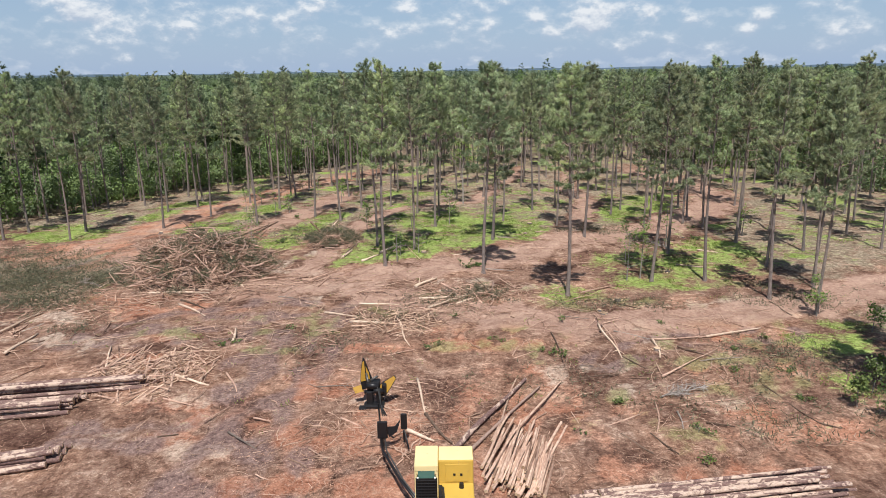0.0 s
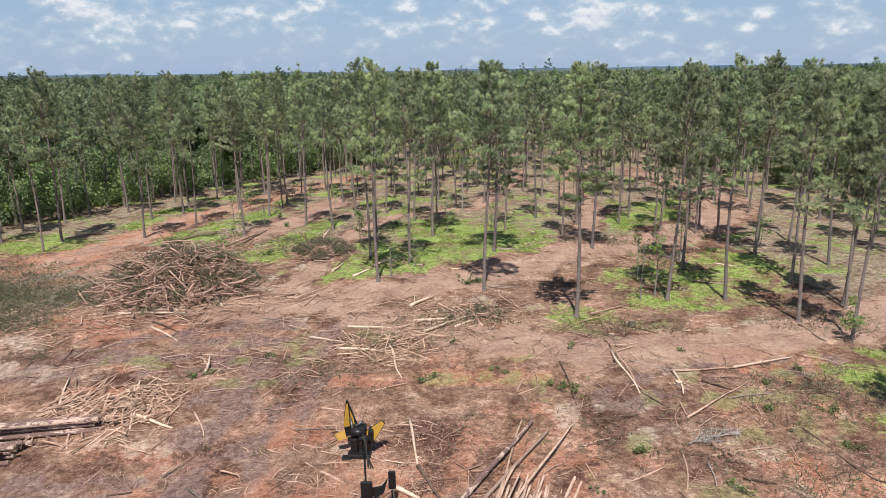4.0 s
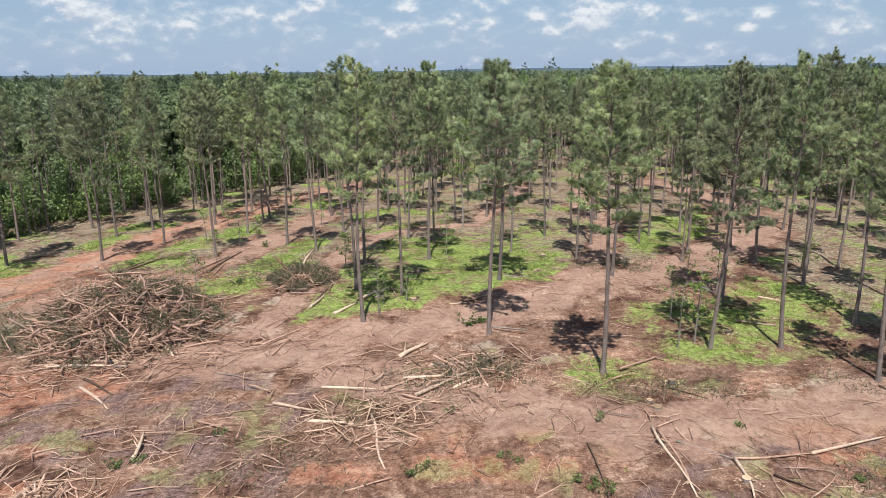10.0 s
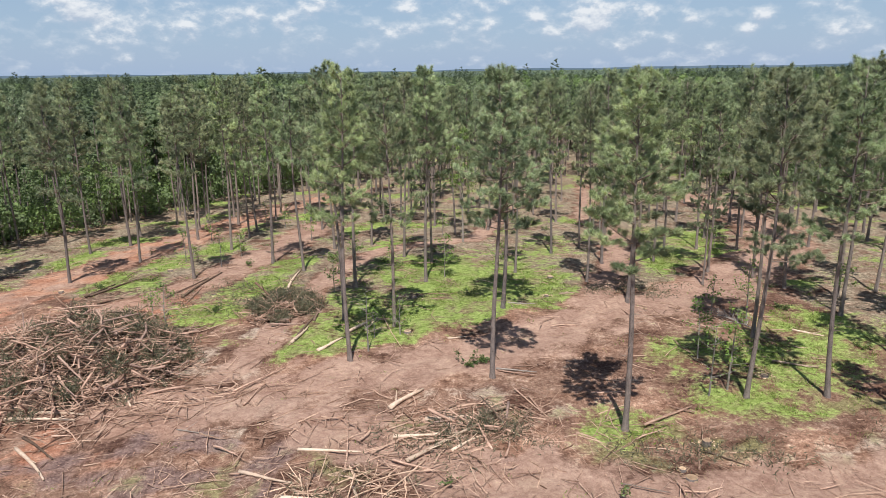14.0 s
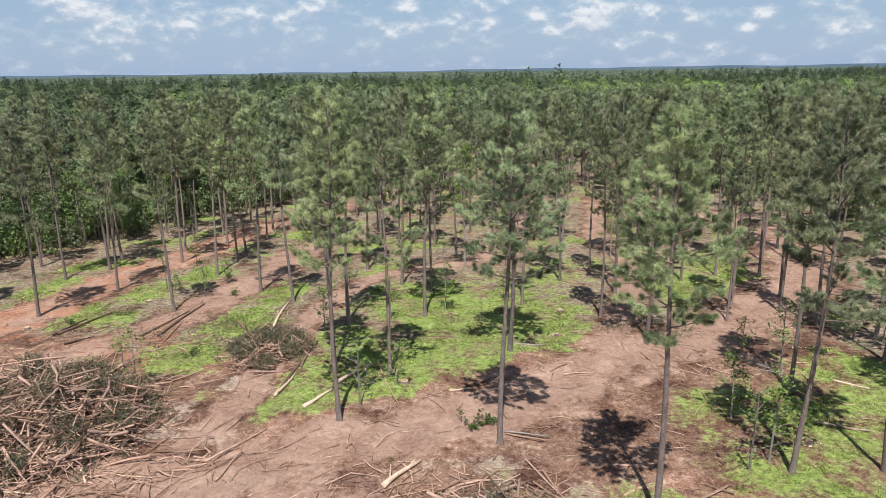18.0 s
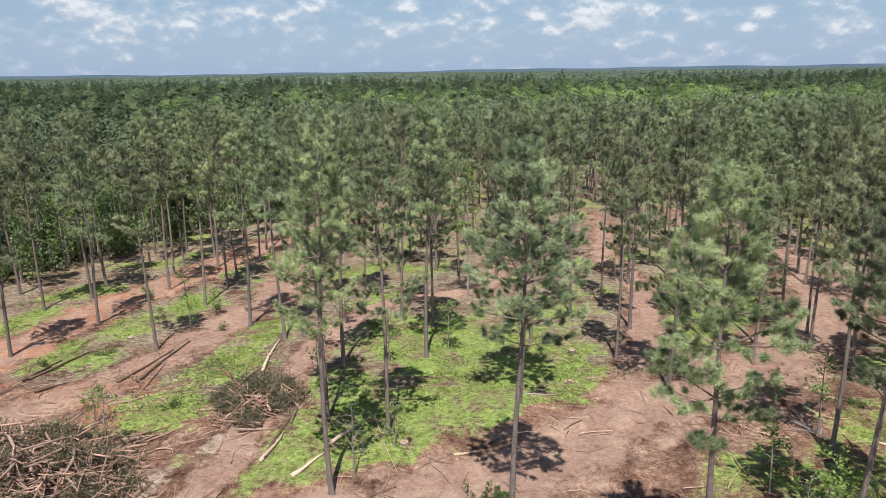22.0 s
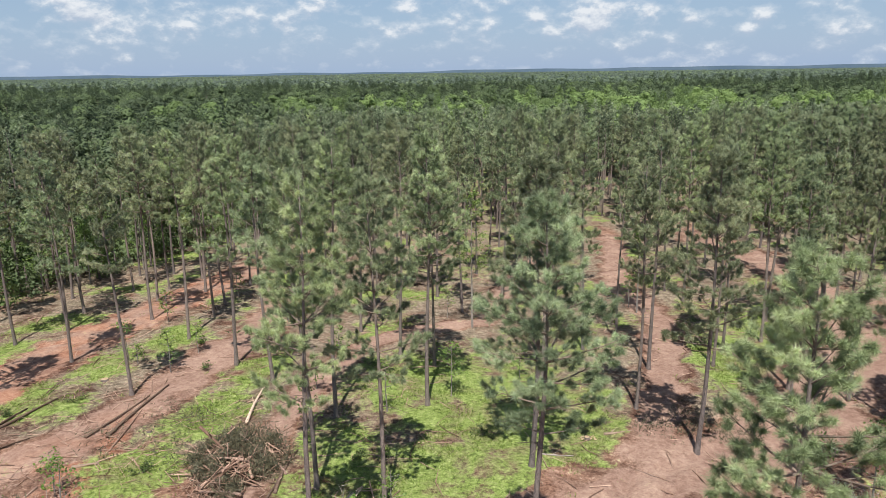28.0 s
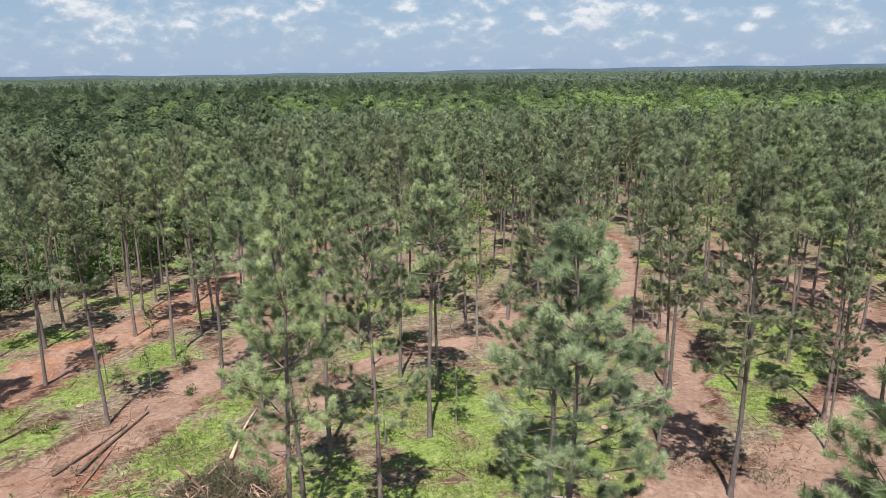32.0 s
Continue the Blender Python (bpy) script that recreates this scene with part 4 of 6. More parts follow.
PATCH = 24.0
pine_patches = [patch_mesh("pine_woods", 50 + i, PATCH, 25, coarse_pine, 15.5, 18.8, "woods_pine") for i in range(4)]
TONES = ((0.0, 0.4), (0.0, 0.6), (0.1, 0.75), (0.2, 0.85), (0.45, 0.95), (0.5, 1.0))
broad_patches = [patch_mesh("broadleaf_woods", 60 + i, PATCH, 16, lambda r, h: wood_tree(r, h, h * r.uniform(0.24, 0.36)), 9.5, 18.0, "woods_broad", True, t) for i, t in enumerate(TONES)]
def bush(rng, H):
    """Leafy thicket down to the ground."""
    P, N = [], []
    for i in range(5):
        c = np.array((rng.normal(0, 0.9), rng.normal(0, 0.9), H * (0.25 + 0.15 * i)))
        d = rng.normal(0, 1, (70, 3))
        d /= np.linalg.norm(d, axis=1)[:, None]
        P.append(c + d * rng.uniform(0.9, 1.6) * rng.uniform(0.7, 1.1, (70, 1)))
        N.append(d)
    return leaf_quads(np.concatenate(P), 0.42, rng, np.concatenate(N) + np.array((0, 0, 0.15)), 0.6) + (0.0,)


thickets = [patch_mesh("thicket", 90 + i, 12.0, 20, bush, 3.0, 8.5, "woods_broad", True, (0.15, 0.75)) for i in range(3)]
FARP = 130.0
far_patches = [patch_mesh("distant_woods", 70 + i, FARP, 324, lambda r, h: far_tree(r, h, r.uniform(3.8, 6.6)), 11.0, 18.5, "woods_mixed_hazed", False, t) for i, t in enumerate(((0.0, 0.5), (0.1, 1.0), (0.3, 0.8), (0.0, 0.75)))]
used_patch = set()


def lay(patch, x, y, s=1.0, sz=1.0):
    m = pose(x, y, put_z(x, y), 0, 0, 90 * rand.randrange(4)) @ Matrix.Diagonal((s, s, sz, 1))
    if patch in used_patch:
        ob = copy_thing(patch, m)
    else:
        ob = patch
        used_patch.add(patch)
    ob.matrix_basis = m
    return ob


for p in pine_patches:
    tagged(p, "dense grey-green pine wood behind the thinned stand", "woods", kind="stuff")
for p in broad_patches:
    tagged(p, "bright green mixed broadleaf wood in spring leaf", "woods", kind="stuff")
for p in thickets:
    tagged(p, "dense leafy undergrowth at the wood's edge", "undergrowth", kind="stuff")
for p in far_patches:
    tagged(p, "far mixed forest reaching to the horizon, haze in its colour", "woods", kind="stuff")


def lay_woods():
    for iy in range(0, 22):
        for ix in range(-16, 17):
            x, y = ix * PATCH, 66 + iy * PATCH
            if abs(x) > 0.72 * y + 40:
                continue
            edge = woods_edge(y) - 12
            if y < 160:
                if x < edge:
                    lay(rand.choice(broad_patches if (ix + iy) % 3 else pine_patches), x, y)
                continue
            # the planted pines end on a slanting line; beyond it mixed woods in stands of one tone
            bright = math.sin(x / 71 + 0.6) + math.sin(y / 43 + x / 130 + 1.0) + rand.uniform(-0.7, 0.7) - max(0.0, y - 265) / 90
            if y < 207 and x > -34 + 0.35 * (y - 160):
                lay(rand.choice(pine_patches), x, y)
            elif (y < 207 and rand.random() < 0.2):
                lay(rand.choice(pine_patches), x, y)
            else:
                lay(broad_patches[int(np.clip(2.6 + 1.5 * bright, 0, 5))], x, y, 1.0, rand.uniform(0.85, 1.12))
    for iy in range(0, 13):
        for ix in range(-14, 15):
            x, y = ix * FARP, 66 + 22 * PATCH + FARP * 0.5 + iy * FARP
            if abs(x) < 0.75 * y + 100:
                lay(rand.choice(far_patches), x, y)
    for iy in range(0, 7):
        for ix in range(-9, 10):
            x, y = ix * 420, 2480 + iy * 420
            if abs(x) < 0.75 * y + 200 and math.hypot(x, y) < 4950:
                lay(rand.choice(far_patches), x, y, 420 / FARP, 0.5)


lay_woods()


def lay_thickets():
    """Undergrowth along the edge of the dense wood on the left."""
    for i in range(17):
        y = 64 + i * 6.5
        for j in range(3):
            lay(thickets[(i + j) % 3], woods_edge(y) - 7 - j * 11 + rand.uniform(-2, 2), y + rand.uniform(-2, 2))
    for x, y in ((62, 118), (70, 106), (52, 150), (60, 140)):
        lay(thickets[int(x) % 3], x, y)


lay_thickets()


def distant_ridge():
    """Hills that close the horizon; their blue is haze put into the colour."""
    a = np.radians(np.linspace(-62, 62, 180))
    d = 4750.0
    x, y = d * np.sin(a), d * np.cos(a)
    top = 10 + 3.5 * np.sin(a * 9 + 1) + 2.5 * np.sin(a * 23) + 2 * np.sin(a * 53) + 7 * np.clip(a, 0, 0.6) - 6 * np.exp(-(a / 0.2) ** 2)
    V = np.concatenate([np.stack([x, y, np.full_like(x, -60)], -1), np.stack([x, y, top], -1), np.stack([x * 1.02, y * 1.02, np.full_like(x, -60)], -1)])
    n = len(a)
    F = [(i, i + 1, n + i + 1, n + i) for i in range(n - 1)] + [(n + i, n + i + 1, 2 * n + i + 1, 2 * n + i) for i in range(n - 1)]
    tagged(link_mesh("backdrop", V, F, "ridge", smooth=True), "far wooded hills on the horizon with blue haze in their colour", "hills", kind="structure")


distant_ridge()

# ---- logs and fallen branches ----


def bent_line(a, b, seed, bow=0.03, k=5):
    """Points from a to b with a slight bow."""
    r = np.random.default_rng(seed)
    a, b = np.asarray(a, float), np.asarray(b, float)
    L = np.linalg.norm(b - a)
    d, u, w = basis(b - a)
    s = np.linspace(0, 1, k)
    f = np.sin(s * math.pi) * r.normal(0, bow) * L + np.sin(s * 2 * math.pi) * r.normal(0, bow * 0.5) * L
    g = np.abs(np.sin(s * math.pi)) * abs(r.normal(0, bow * 0.3)) * L
    side = np.cross(d, (0, 0, 1.0))
    side /= np.linalg.norm(side) + 1e-9
    return a + s[:, None] * (b - a) + f[:, None] * side + g[:, None] * np.array((0, 0, 1.0))


def log_thing(a, b, r1, r2, seed, label, name="log", group="", bark="log_bark"):
    """A felled stem from a to b, with sawn ends as parts."""
    o = Vector(a)
    root = new(name)
    root.location = o
    pts = bent_line((0, 0, 0), Vector(b) - o, seed, 0.006, 7)
    L = np.linalg.norm(pts[-1])
    # built along x so that the bark grain follows the stem
    rot = Vector((1, 0, 0)).rotation_difference((Vector(b) - o).normalized()).to_matrix()
    local = pts @ np.array(rot)
    rr = np.linspace(r1, r2, 7) * (1 + np.random.default_rng(seed + 1).normal(0, 0.03, 7))
    s = Soup()
    s.tube(local, rr, 10, False)
    body = s.mesh("stem", bark, root, smooth=True)
    body.matrix_basis = rot.to_4x4()
    ang = np.arange(10) * 2 * math.pi / 10
    for i, sg in ((0, -1), (6, 1)):
        e = Soup()
        ring = np.stack([np.zeros(10), np.cos(ang), np.sin(ang)], -1)
        e.add(np.concatenate([ring * rr[i] * 0.9 + (sg * 0.012, 0, 0), ring * rr[i]]) + local[i], [tuple(range(10)) if sg > 0 else tuple(reversed(range(10)))] + [(j, (j + 1) % 10, 10 + (j + 1) % 10, 10 + j) for j in range(10)])
        c = e.mesh("cut_end", "cut_wood", root, "pale sawn end")
        c.matrix_basis = rot.to_4x4()
    tagged(root, label, "log", group)
    return root


def deck(start, way, across, layers, length, r, seed, label, group, jitter=0.5):
    """A stack of stems lying along way; start is the first visible end."""
    rg = random.Random(seed)
    way, across = Vector(way).normalized(), Vector(across).normalized()
    z = 0.0
    for li, n in enumerate(layers):
        for i in range(n):
            q = r * rg.uniform(0.82, 1.15)
            off = (i + 0.5 * (li % 2) + 0.35 * li) * r * 2.15
            p = Vector(start) + across * off + way * rg.uniform(-jitter, jitter)
            zz = put_z(p.x, p.y) + z + q
            e = p + way * length * rg.uniform(0.86, 1.05) + across * rg.uniform(-0.16, 0.16)
            log_thing((p.x, p.y, zz), (e.x, e.y, zz + rg.uniform(-0.03, 0.03)), q, q * 0.72, seed * 50 + li * 20 + i, label, group=group)
        z += r * 1.75


deck((-17.9, 37.0, 0), (-8.5, -1.35, 0), (-0.15, 1, 0), (5, 3, 2), 13.5, 0.14, 3, "long pine log with patchy peeling bark in a deck", "first log deck", 0.3)
deck((-21.0, 34.0, 0), (-8.5, -1.3, 0), (0.05, 1, 0), (7, 5, 2), 12.5, 0.14, 4, "long pine log with patchy peeling bark in a deck", "first log deck", 0.35)
deck((-18.9, 28.9, 0), (-8.0, -2.4, 0), (-0.1, 1, 0), (6, 4, 2), 12.0, 0.145, 5, "barked pine log with pale sawn end in a low deck", "second log deck", 0.35)
deck((5.6, 24.0, 0), (11.6, 1.6, 0), (-0.08, 1, 0), (9, 7, 4), 11.6, 0.12, 6, "slim pine log with streaked peeling bark", "third log deck", 1.0)


def small_deck():
    rg = random.Random(9)
    for i in range(84):
        u = rg.random()
        layer = rg.choice((0, 0, 1, 1, 2))
        a = Vector((1.5 + 2.6 * u + rg.uniform(-0.2, 0.2), 27.2 - 0.35 * u + rg.uniform(-0.9, 0.9), 0.08 + 0.17 * layer))
        w = Vector((2.0 - 0.6 * u + rg.uniform(-0.38, 0.38), 5.6 + rg.uniform(-0.8, 0.4), 0))
        b = a + w * rg.uniform(0.42, 0.86)
        r = rg.uniform(0.048, 0.092)
        log_thing(a, (b.x, b.y, b.z + rg.uniform(-0.05, 0.1)), r, r * 0.7, 300 + i, "thin delimbed pine pole in a loose heap", group="heap of thin poles", bark="pole")


small_deck()
for i, (a, b, r) in enumerate((((0.3, 29.6, 0.2), (4.6, 37.3, 0.2), 0.15), ((0.9, 29.4, 0.12), (5.3, 36.4, 0.12), 0.10), ((2.9, 30.2, 0.3), (6.6, 36.9, 0.2), 0.075), ((3.0, 26.0, 0.1), (5.9, 32.3, 0.12), 0.10), ((3.3, 25.8, 0.1), (6.1, 31.9, 0.12), 0.09), ((2.2, 30.6, 0.1), (4.1, 37.6, 0.08), 0.07))):
    log_thing(a, b, r, r * 0.62, 400 + i, "grey-barked felled pine stem on bare soil" if i < 2 else "pale peeled pine pole on bare soil", bark=("log_bark", "stem_bark", "pole", "pole", "pole", "pole")[i])

FALLEN_A = [(-9.3, 49.6, -6.5, 48.6, 0.11), (-7.1, 47.5, -4, 47, 0.13), (-6.9, 51.5, -3.7, 51.2, 0.11), (-3.7, 48.2, -2.5, 42.9, 0.1), (-1.8, 37.8, -1.2, 33.4, 0.1), (-1.2, 33.4, 0.2, 30.4, -0.12), (-8.2, 37.3, -6.9, 36.4, 0.06), (-7.7, 37, -5.5, 37, 0.05), (-6.7, 39.3, -5.3, 39, 0.06), (-4.5, 41.1, -2.1, 42.3, 0.06), (-2.1, 31.7, -0.7, 30.6, 0.14), (-5.7, 33.1, -4.5, 32.2, 0.08), (3.9, 40.3, 5.7, 41.8, 0.06), (4.2, 41.1, 4.8, 42.8, 0.05), (7.3, 45, 7.3, 39.3, -0.05), (-17.1, 38.8, -14.1, 37.2, 0.13), (-14.7, 43.9, -15.2, 46.5, 0.14), (-21.1, 39, -22.8, 43.5, 0.1), (-13.6, 39, -12.2, 36.4, 0.08)]
FALLEN_B = [(-16.2, 35.7, -14.2, 34.8, 0.07), (-13, 33, -12.1, 34.6, 0.06), (-11.3, 31.8, -9.4, 30.1, 0.08), (-10.4, 33.3, -9.4, 32.9, 0.06), (-14.8, 31.4, -13.8, 31.7, -0.06), (10.9, 46.5, 11.1, 40.5, 0.1), (11.1, 46.2, 11.2, 41.8, 0.09), (11.1, 45.4, 11.8, 42.8, 0.07), (11.2, 40.7, 12.2, 38.8, -0.06), (11.7, 45.1, 13.8, 43.5, 0.06), (13.8, 43.5, 17.7, 43.8, 0.08), (17.7, 43.8, 22, 45.2, 0.1), (13.9, 43.5, 13.5, 40.4, 0.1), (15.2, 42.2, 16.8, 40.5, -0.08), (12.8, 37.7, 16.1, 40.5, 0.08), (16.1, 40.5, 18.2, 42.5, 0.05), (15.9, 39.9, 19.3, 40.5, 0.04), (18.2, 36.4, 19.1, 32.1, -0.07), (19.1, 32.1, 20, 31.4, -0.06)]
FALLEN_C = [(24.6, 38.4, 22.4, 35.8, 0.06), (25.2, 50.8, 25.4, 47.6, -0.07), (7.3, 31.3, 10.2, 33.1, 0.09), (11.4, 34.4, 10.5, 31.1, 0.06), (12.3, 33.4, 12, 31.6, 0.06), (12.7, 34, 15.9, 34.7, 0.07), (10.2, 31.1, 11, 29.2, -0.07), (8.7, 31.1, 9.8, 29.3, -0.08), (13.4, 32.2, 14.7, 31.7, -0.06), (-32.2, 46.4, -31.2, 50.5, 0.12), (-29.4, 42.4, -29.2, 46, 0.13), (-30.7, 46.5, -29.7, 48.6, 0.06), (-21.6, 53, -18.9, 50.9, -0.1), (-18.4, 46.4, -16.4, 47.2, 0.05), (-22.7, 49, -21.2, 49.7, 0.05), (-22.8, 55.6, -19.6, 55.4, 0.12), (-2.6, 55.6, -0.8, 57.9, 0.18), (-0.6, 54.3, 1.5, 54.6, 0.16), (2.1, 54.4, 4.3, 55.8, 0.17)]
FALLEN_D = [(-2.2, 52.6, 1.3, 52.9, 0.12), (-1.4, 50.3, 3.2, 54.5, 0.13), (0.8, 51.2, 2.3, 52.6, 0.1), (-2.1, 50.5, -0.2, 49.6, 0.08), (-4.3, 49.7, -4.9, 55.1, 0.06), (-5.1, 47.8, -4.3, 48.6, 0.06), (-21.3, 51.9, -18.3, 49.1, 0.13), (-24.9, 54.9, -19.8, 54.8, 0.13), (-20.2, 53.2, -19.2, 53.2, 0.06), (-25.4, 59.5, -20.1, 57.4, -0.14), (-22.2, 60.9, -19.1, 56.6, 0.11), (-19.8, 59.3, -17.4, 56.3, 0.13), (-12.9, 47.7, -10.8, 46.7, 0.07), (-13.8, 53.7, -11.6, 53, 0.05), (-11.3, 52, -9.8, 51.1, 0.06), (-12.3, 53.6, -10.6, 53.8, 0.05), (-12.1, 58.1, -9.7, 61.5, 0.08), (-11, 56.4, -10.4, 59.2, 0.08), (-19, 68.1, -17.8, 68.9, 0.15)]
FALLEN_E = [(-10.1, 65.7, -9.5, 73.5, -0.13), (3.7, 60.8, 6.2, 60.2, 0.08), (3.8, 60.6, 6.1, 59.8, 0.07), (11, 53.5, 14.2, 55.5, 0.09), (14.3, 53.1, 17.8, 54.8, 0.05), (8.3, 57.3, 11.4, 57.4, 0.08), (3.3, 53.5, 5.3, 52, -0.06), (5.3, 52, 7.4, 52.1, 0.04), (13.2, 50.9, 14.9, 49.5, -0.06), (10.2, 52.1, 12.1, 53.3, 0.05), (21.4, 61.4, 23.8, 60.3, 0.1), (25.2, 66.6, 26.8, 65.4, 0.1), (15.8, 49.5, 18.4, 50.3, 0.05), (11.2, 46.5, 12.7, 47.4, 0.06), (11, 48.6, 11.1, 47.2, 0.06), (8.5, 48.3, 10.5, 47.6, 0.04), (12.4, 49.3, 13.4, 51.8, 0.08), (17.2, 47.7, 18.5, 48.1, 0.04), (-30.4, 76.8, -29.6, 80.7, -0.12)]
FALLEN_F = [(-30.1, 77.1, -28.3, 82.3, -0.13), (-29.7, 83.3, -29.8, 85.1, -0.07), (-28.4, 74.8, -26.9, 76.4, -0.08), (-22.2, 72.6, -20.8, 73.1, 0.14), (-19.1, 67.7, -17.7, 68.1, 0.2), (-21.9, 76.4, -21, 84.4, -0.14), (-23.3, 76.4, -21.7, 82.6, -0.1), (-20.9, 74.6, -21.3, 80.4, 0.08), (-13.3, 78, -13.5, 84.8, 0.15), (-9.4, 69.7, -9.1, 74.4, -0.14), (-10.2, 65.4, -9.6, 68.5, 0.15), (-8.1, 63.9, -6.7, 66.2, 0.16), (-6.6, 67.1, -4.6, 70.2, 0.15), (-5.3, 67.7, -4.6, 70.2, 0.1), (-4.3, 70.9, -2.4, 64.3, 0.05), (0.7, 65.9, 2, 66.2, 0.1), (10.2, 75.9, 12.1, 76.3, 0.1), (5.6, 73.6, 7.8, 73.3, 0.07), (8.9, 67.9, 10.3, 68.2, 0.05)]
FALLEN_G = [(14.3, 71.5, 14.6, 69.7, 0.06)]
FALLEN = FALLEN_A + FALLEN_B + FALLEN_C + FALLEN_D + FALLEN_E + FALLEN_F + FALLEN_G


def branch_thing(x1, y1, x2, y2, r, seed):
    dark, r = r < 0, abs(r)
    rg = np.random.default_rng(seed)
    o = Vector((x1, y1, put_z(x1, y1) + r * 0.8))
    e = Vector((x2, y2, put_z(x2, y2) + r * 0.8)) - o
    root = new("fallen_branch")
    root.location = o
    pts = bent_line((0, 0, 0), e, seed, 0.022, 6)
    k = 0.88
    s = Soup()
    s.tube(pts, r * k * np.linspace(1.0, 0.45, 6) * rg.uniform(0.9, 1.1, 6), 6)
    mat = "dark_stick" if dark else ("peeled" if r >= 0.1 else ("grey_stick" if seed % 7 == 3 else "stick"))
    s.mesh("stem", mat, root, smooth=True)
    L = e.length
    if L > 1.6:
        for _ in range(int(1 + L * 0.6)):
            i = rg.integers(1, 5)
            d = Vector(rg.normal(0, 1, 3)) * 0.5 + e.normalized() * 0.8
            d.z = abs(d.z) * 0.4
            q = Vector(pts[i]) + d.normalized() * rg.uniform(0.25, 0.9)
            t = Soup()
            t.tube([pts[i], q], (r * k * 0.35, r * k * 0.12), 4)
            t.mesh("side_twig", mat, root)
    tagged(root, "dark barked fallen branch lying on the soil" if dark else "pale broken pine branch lying on the soil", "branch", "fallen branches")


for i, row in enumerate(FALLEN):
    branch_thing(*row, 500 + i)


# ---- slash piles ----


def twig_soup(n, place, rng, lmin, lmax, rmin, rmax, tilt=0.15):
    """Many thin three-sided sticks; place(rng) gives x, y, z."""
    V, F, k = [], [], 0
    for _ in range(n):
        x, y, z = place(rng)
        a = rng.uniform(0, 6.283)
        L = rng.uniform(lmin, lmax) * (1 if rng.random() < 0.8 else 1.6)
        r = rng.uniform(rmin, rmax)
        t = rng.normal(0, tilt)
        d = np.array((math.cos(a), math.sin(a), t))
        d, u, w = basis(d)
        c = np.array((x, y, z + r * 0.6))
        p, q, m = c - d * L / 2, c + d * L / 2, c + u * rng.normal(0, 0.10) * L
        for b, rr in ((p, r), (m, r * 0.9), (q, r * 0.5)):
            V += [b + rr * u, b - 0.5 * rr * u + 0.87 * rr * w, b - 0.5 * rr * u - 0.87 * rr * w]
        for o in (0, 3):
            F += [(k + o, k + o + 1, k + o + 4, k + o + 3), (k + o + 1, k + o + 2, k + o + 5, k + o + 4), (k + o + 2, k + o, k + o + 3, k + o + 5)]
        k += 9
    return np.array(V), F


def slash_pile(cx, cy, rx, ry, h, n_parts, n_twigs, n_brush, seed, name, label, wood_kind="sticks"):
    rng = np.random.default_rng(seed)
    root = new(name)
    z0 = put_z(cx, cy)
    root.location = (cx, cy, z0)

    def top(x, y):
        q = (x / rx) ** 2 + (y / ry) ** 2
        return h * max(0.0, 1 - q) ** 0.8 * (1 + 0.25 * math.sin(x * 1.3 + seed) * math.sin(y * 1.1))

    def place(rg):
        a, s = rg.uniform(0, 6.283), math.sqrt(rg.uniform(0, 1)) * rg.choice((1.0, 1.0, 1.15))
        x, y = s * rx * math.cos(a), s * ry * math.sin(a)
        return x, y, top(x, y) * rg.uniform(0.55, 1.08)
    # a mound of soil and rotten slash in the core
    m, MF = [], []
    for i in range(9):
        for j in range(28):
            a, s = j / 28 * 6.283, i / 8
            x, y = s * rx * 0.98 * math.cos(a), s * ry * 0.98 * math.sin(a)
            m.append((x, y, top(x, y) * 0.62 - 0.12))
    for i in range(8):
        for j in range(28):
            MF.append((i * 28 + j, (i + 1) * 28 + j, (i + 1) * 28 + (j + 1) % 28, i * 28 + (j + 1) % 28))
    link_mesh("mound", np.array(m), MF, "dark_stick", root)
    shapes = []
    for i in range(8):
        s = Soup()
        L = rng.uniform(1.6, 4.4)
        r = rng.uniform(0.05, 0.10) * (1.0 if wood_kind == "sticks" else 0.55)
        pts = bent_line((-L / 2, 0, 0), (L / 2, 0, 0), seed + i, 0.03, 5)
        s.tube(pts, r * np.linspace(1, 0.45, 5), 6)
        for _ in range(2):
            k = rng.integers(1, 4)
            s.tube([pts[k], pts[k] + rng.normal(0, 0.4, 3) + (0.35, 0, 0)], (r * 0.5, r * 0.2), 4)
        ob = s.mesh("branch", ("dark_stick" if i == 7 else "stem_bark" if i in (2, 5) else "stick") if wood_kind == "sticks" else wood_kind, root, smooth=True)
        shapes.append(ob.data)
        bpy.data.objects.remove(ob)
    for i in range(n_parts):
        x, y, z = place(rng)
        ob = new("branch", shapes[i % 8])
        ob.parent = root
        slope = math.atan2(-y * h * 1.2, ry * ry)
        ob.matrix_basis = pose(x, y, z + 0.08, 0, rng.normal(0, 19) + math.degrees(0.5 * slope), rng.uniform(0, 360))
    V, F = twig_soup(n_twigs, place, rng, 0.7, 2.4, 0.018, 0.045, 0.35)
    tagged(link_mesh("twig_tangle", V, F, wood_kind, root), kind="stuff")
    # dying needle sprays, thickest on the far side
    if n_brush:
        P = np.array([place(rng) for _ in range(n_brush)])
        P = P[np.sin(P[:, 0] * 1.9 + 1) * np.sin(P[:, 1] * 1.6) + 0.5 * P[:, 1] / ry > -0.02]
        P[:, 2] += 0.22
        PP = np.repeat(P, 26, 0) + rng.normal(0, 0.24, (len(P) * 26, 3))
        V, F = blades(PP, np.tile((0, 0, 0.5), (len(PP), 1)), 0.30, 0.05, rng)
        tagged(link_mesh("needle_sprays", V, F, "dead_needles", root, "wilting dark green needle sprays"), kind="stuff")
    tagged(root, label, "slash pile")


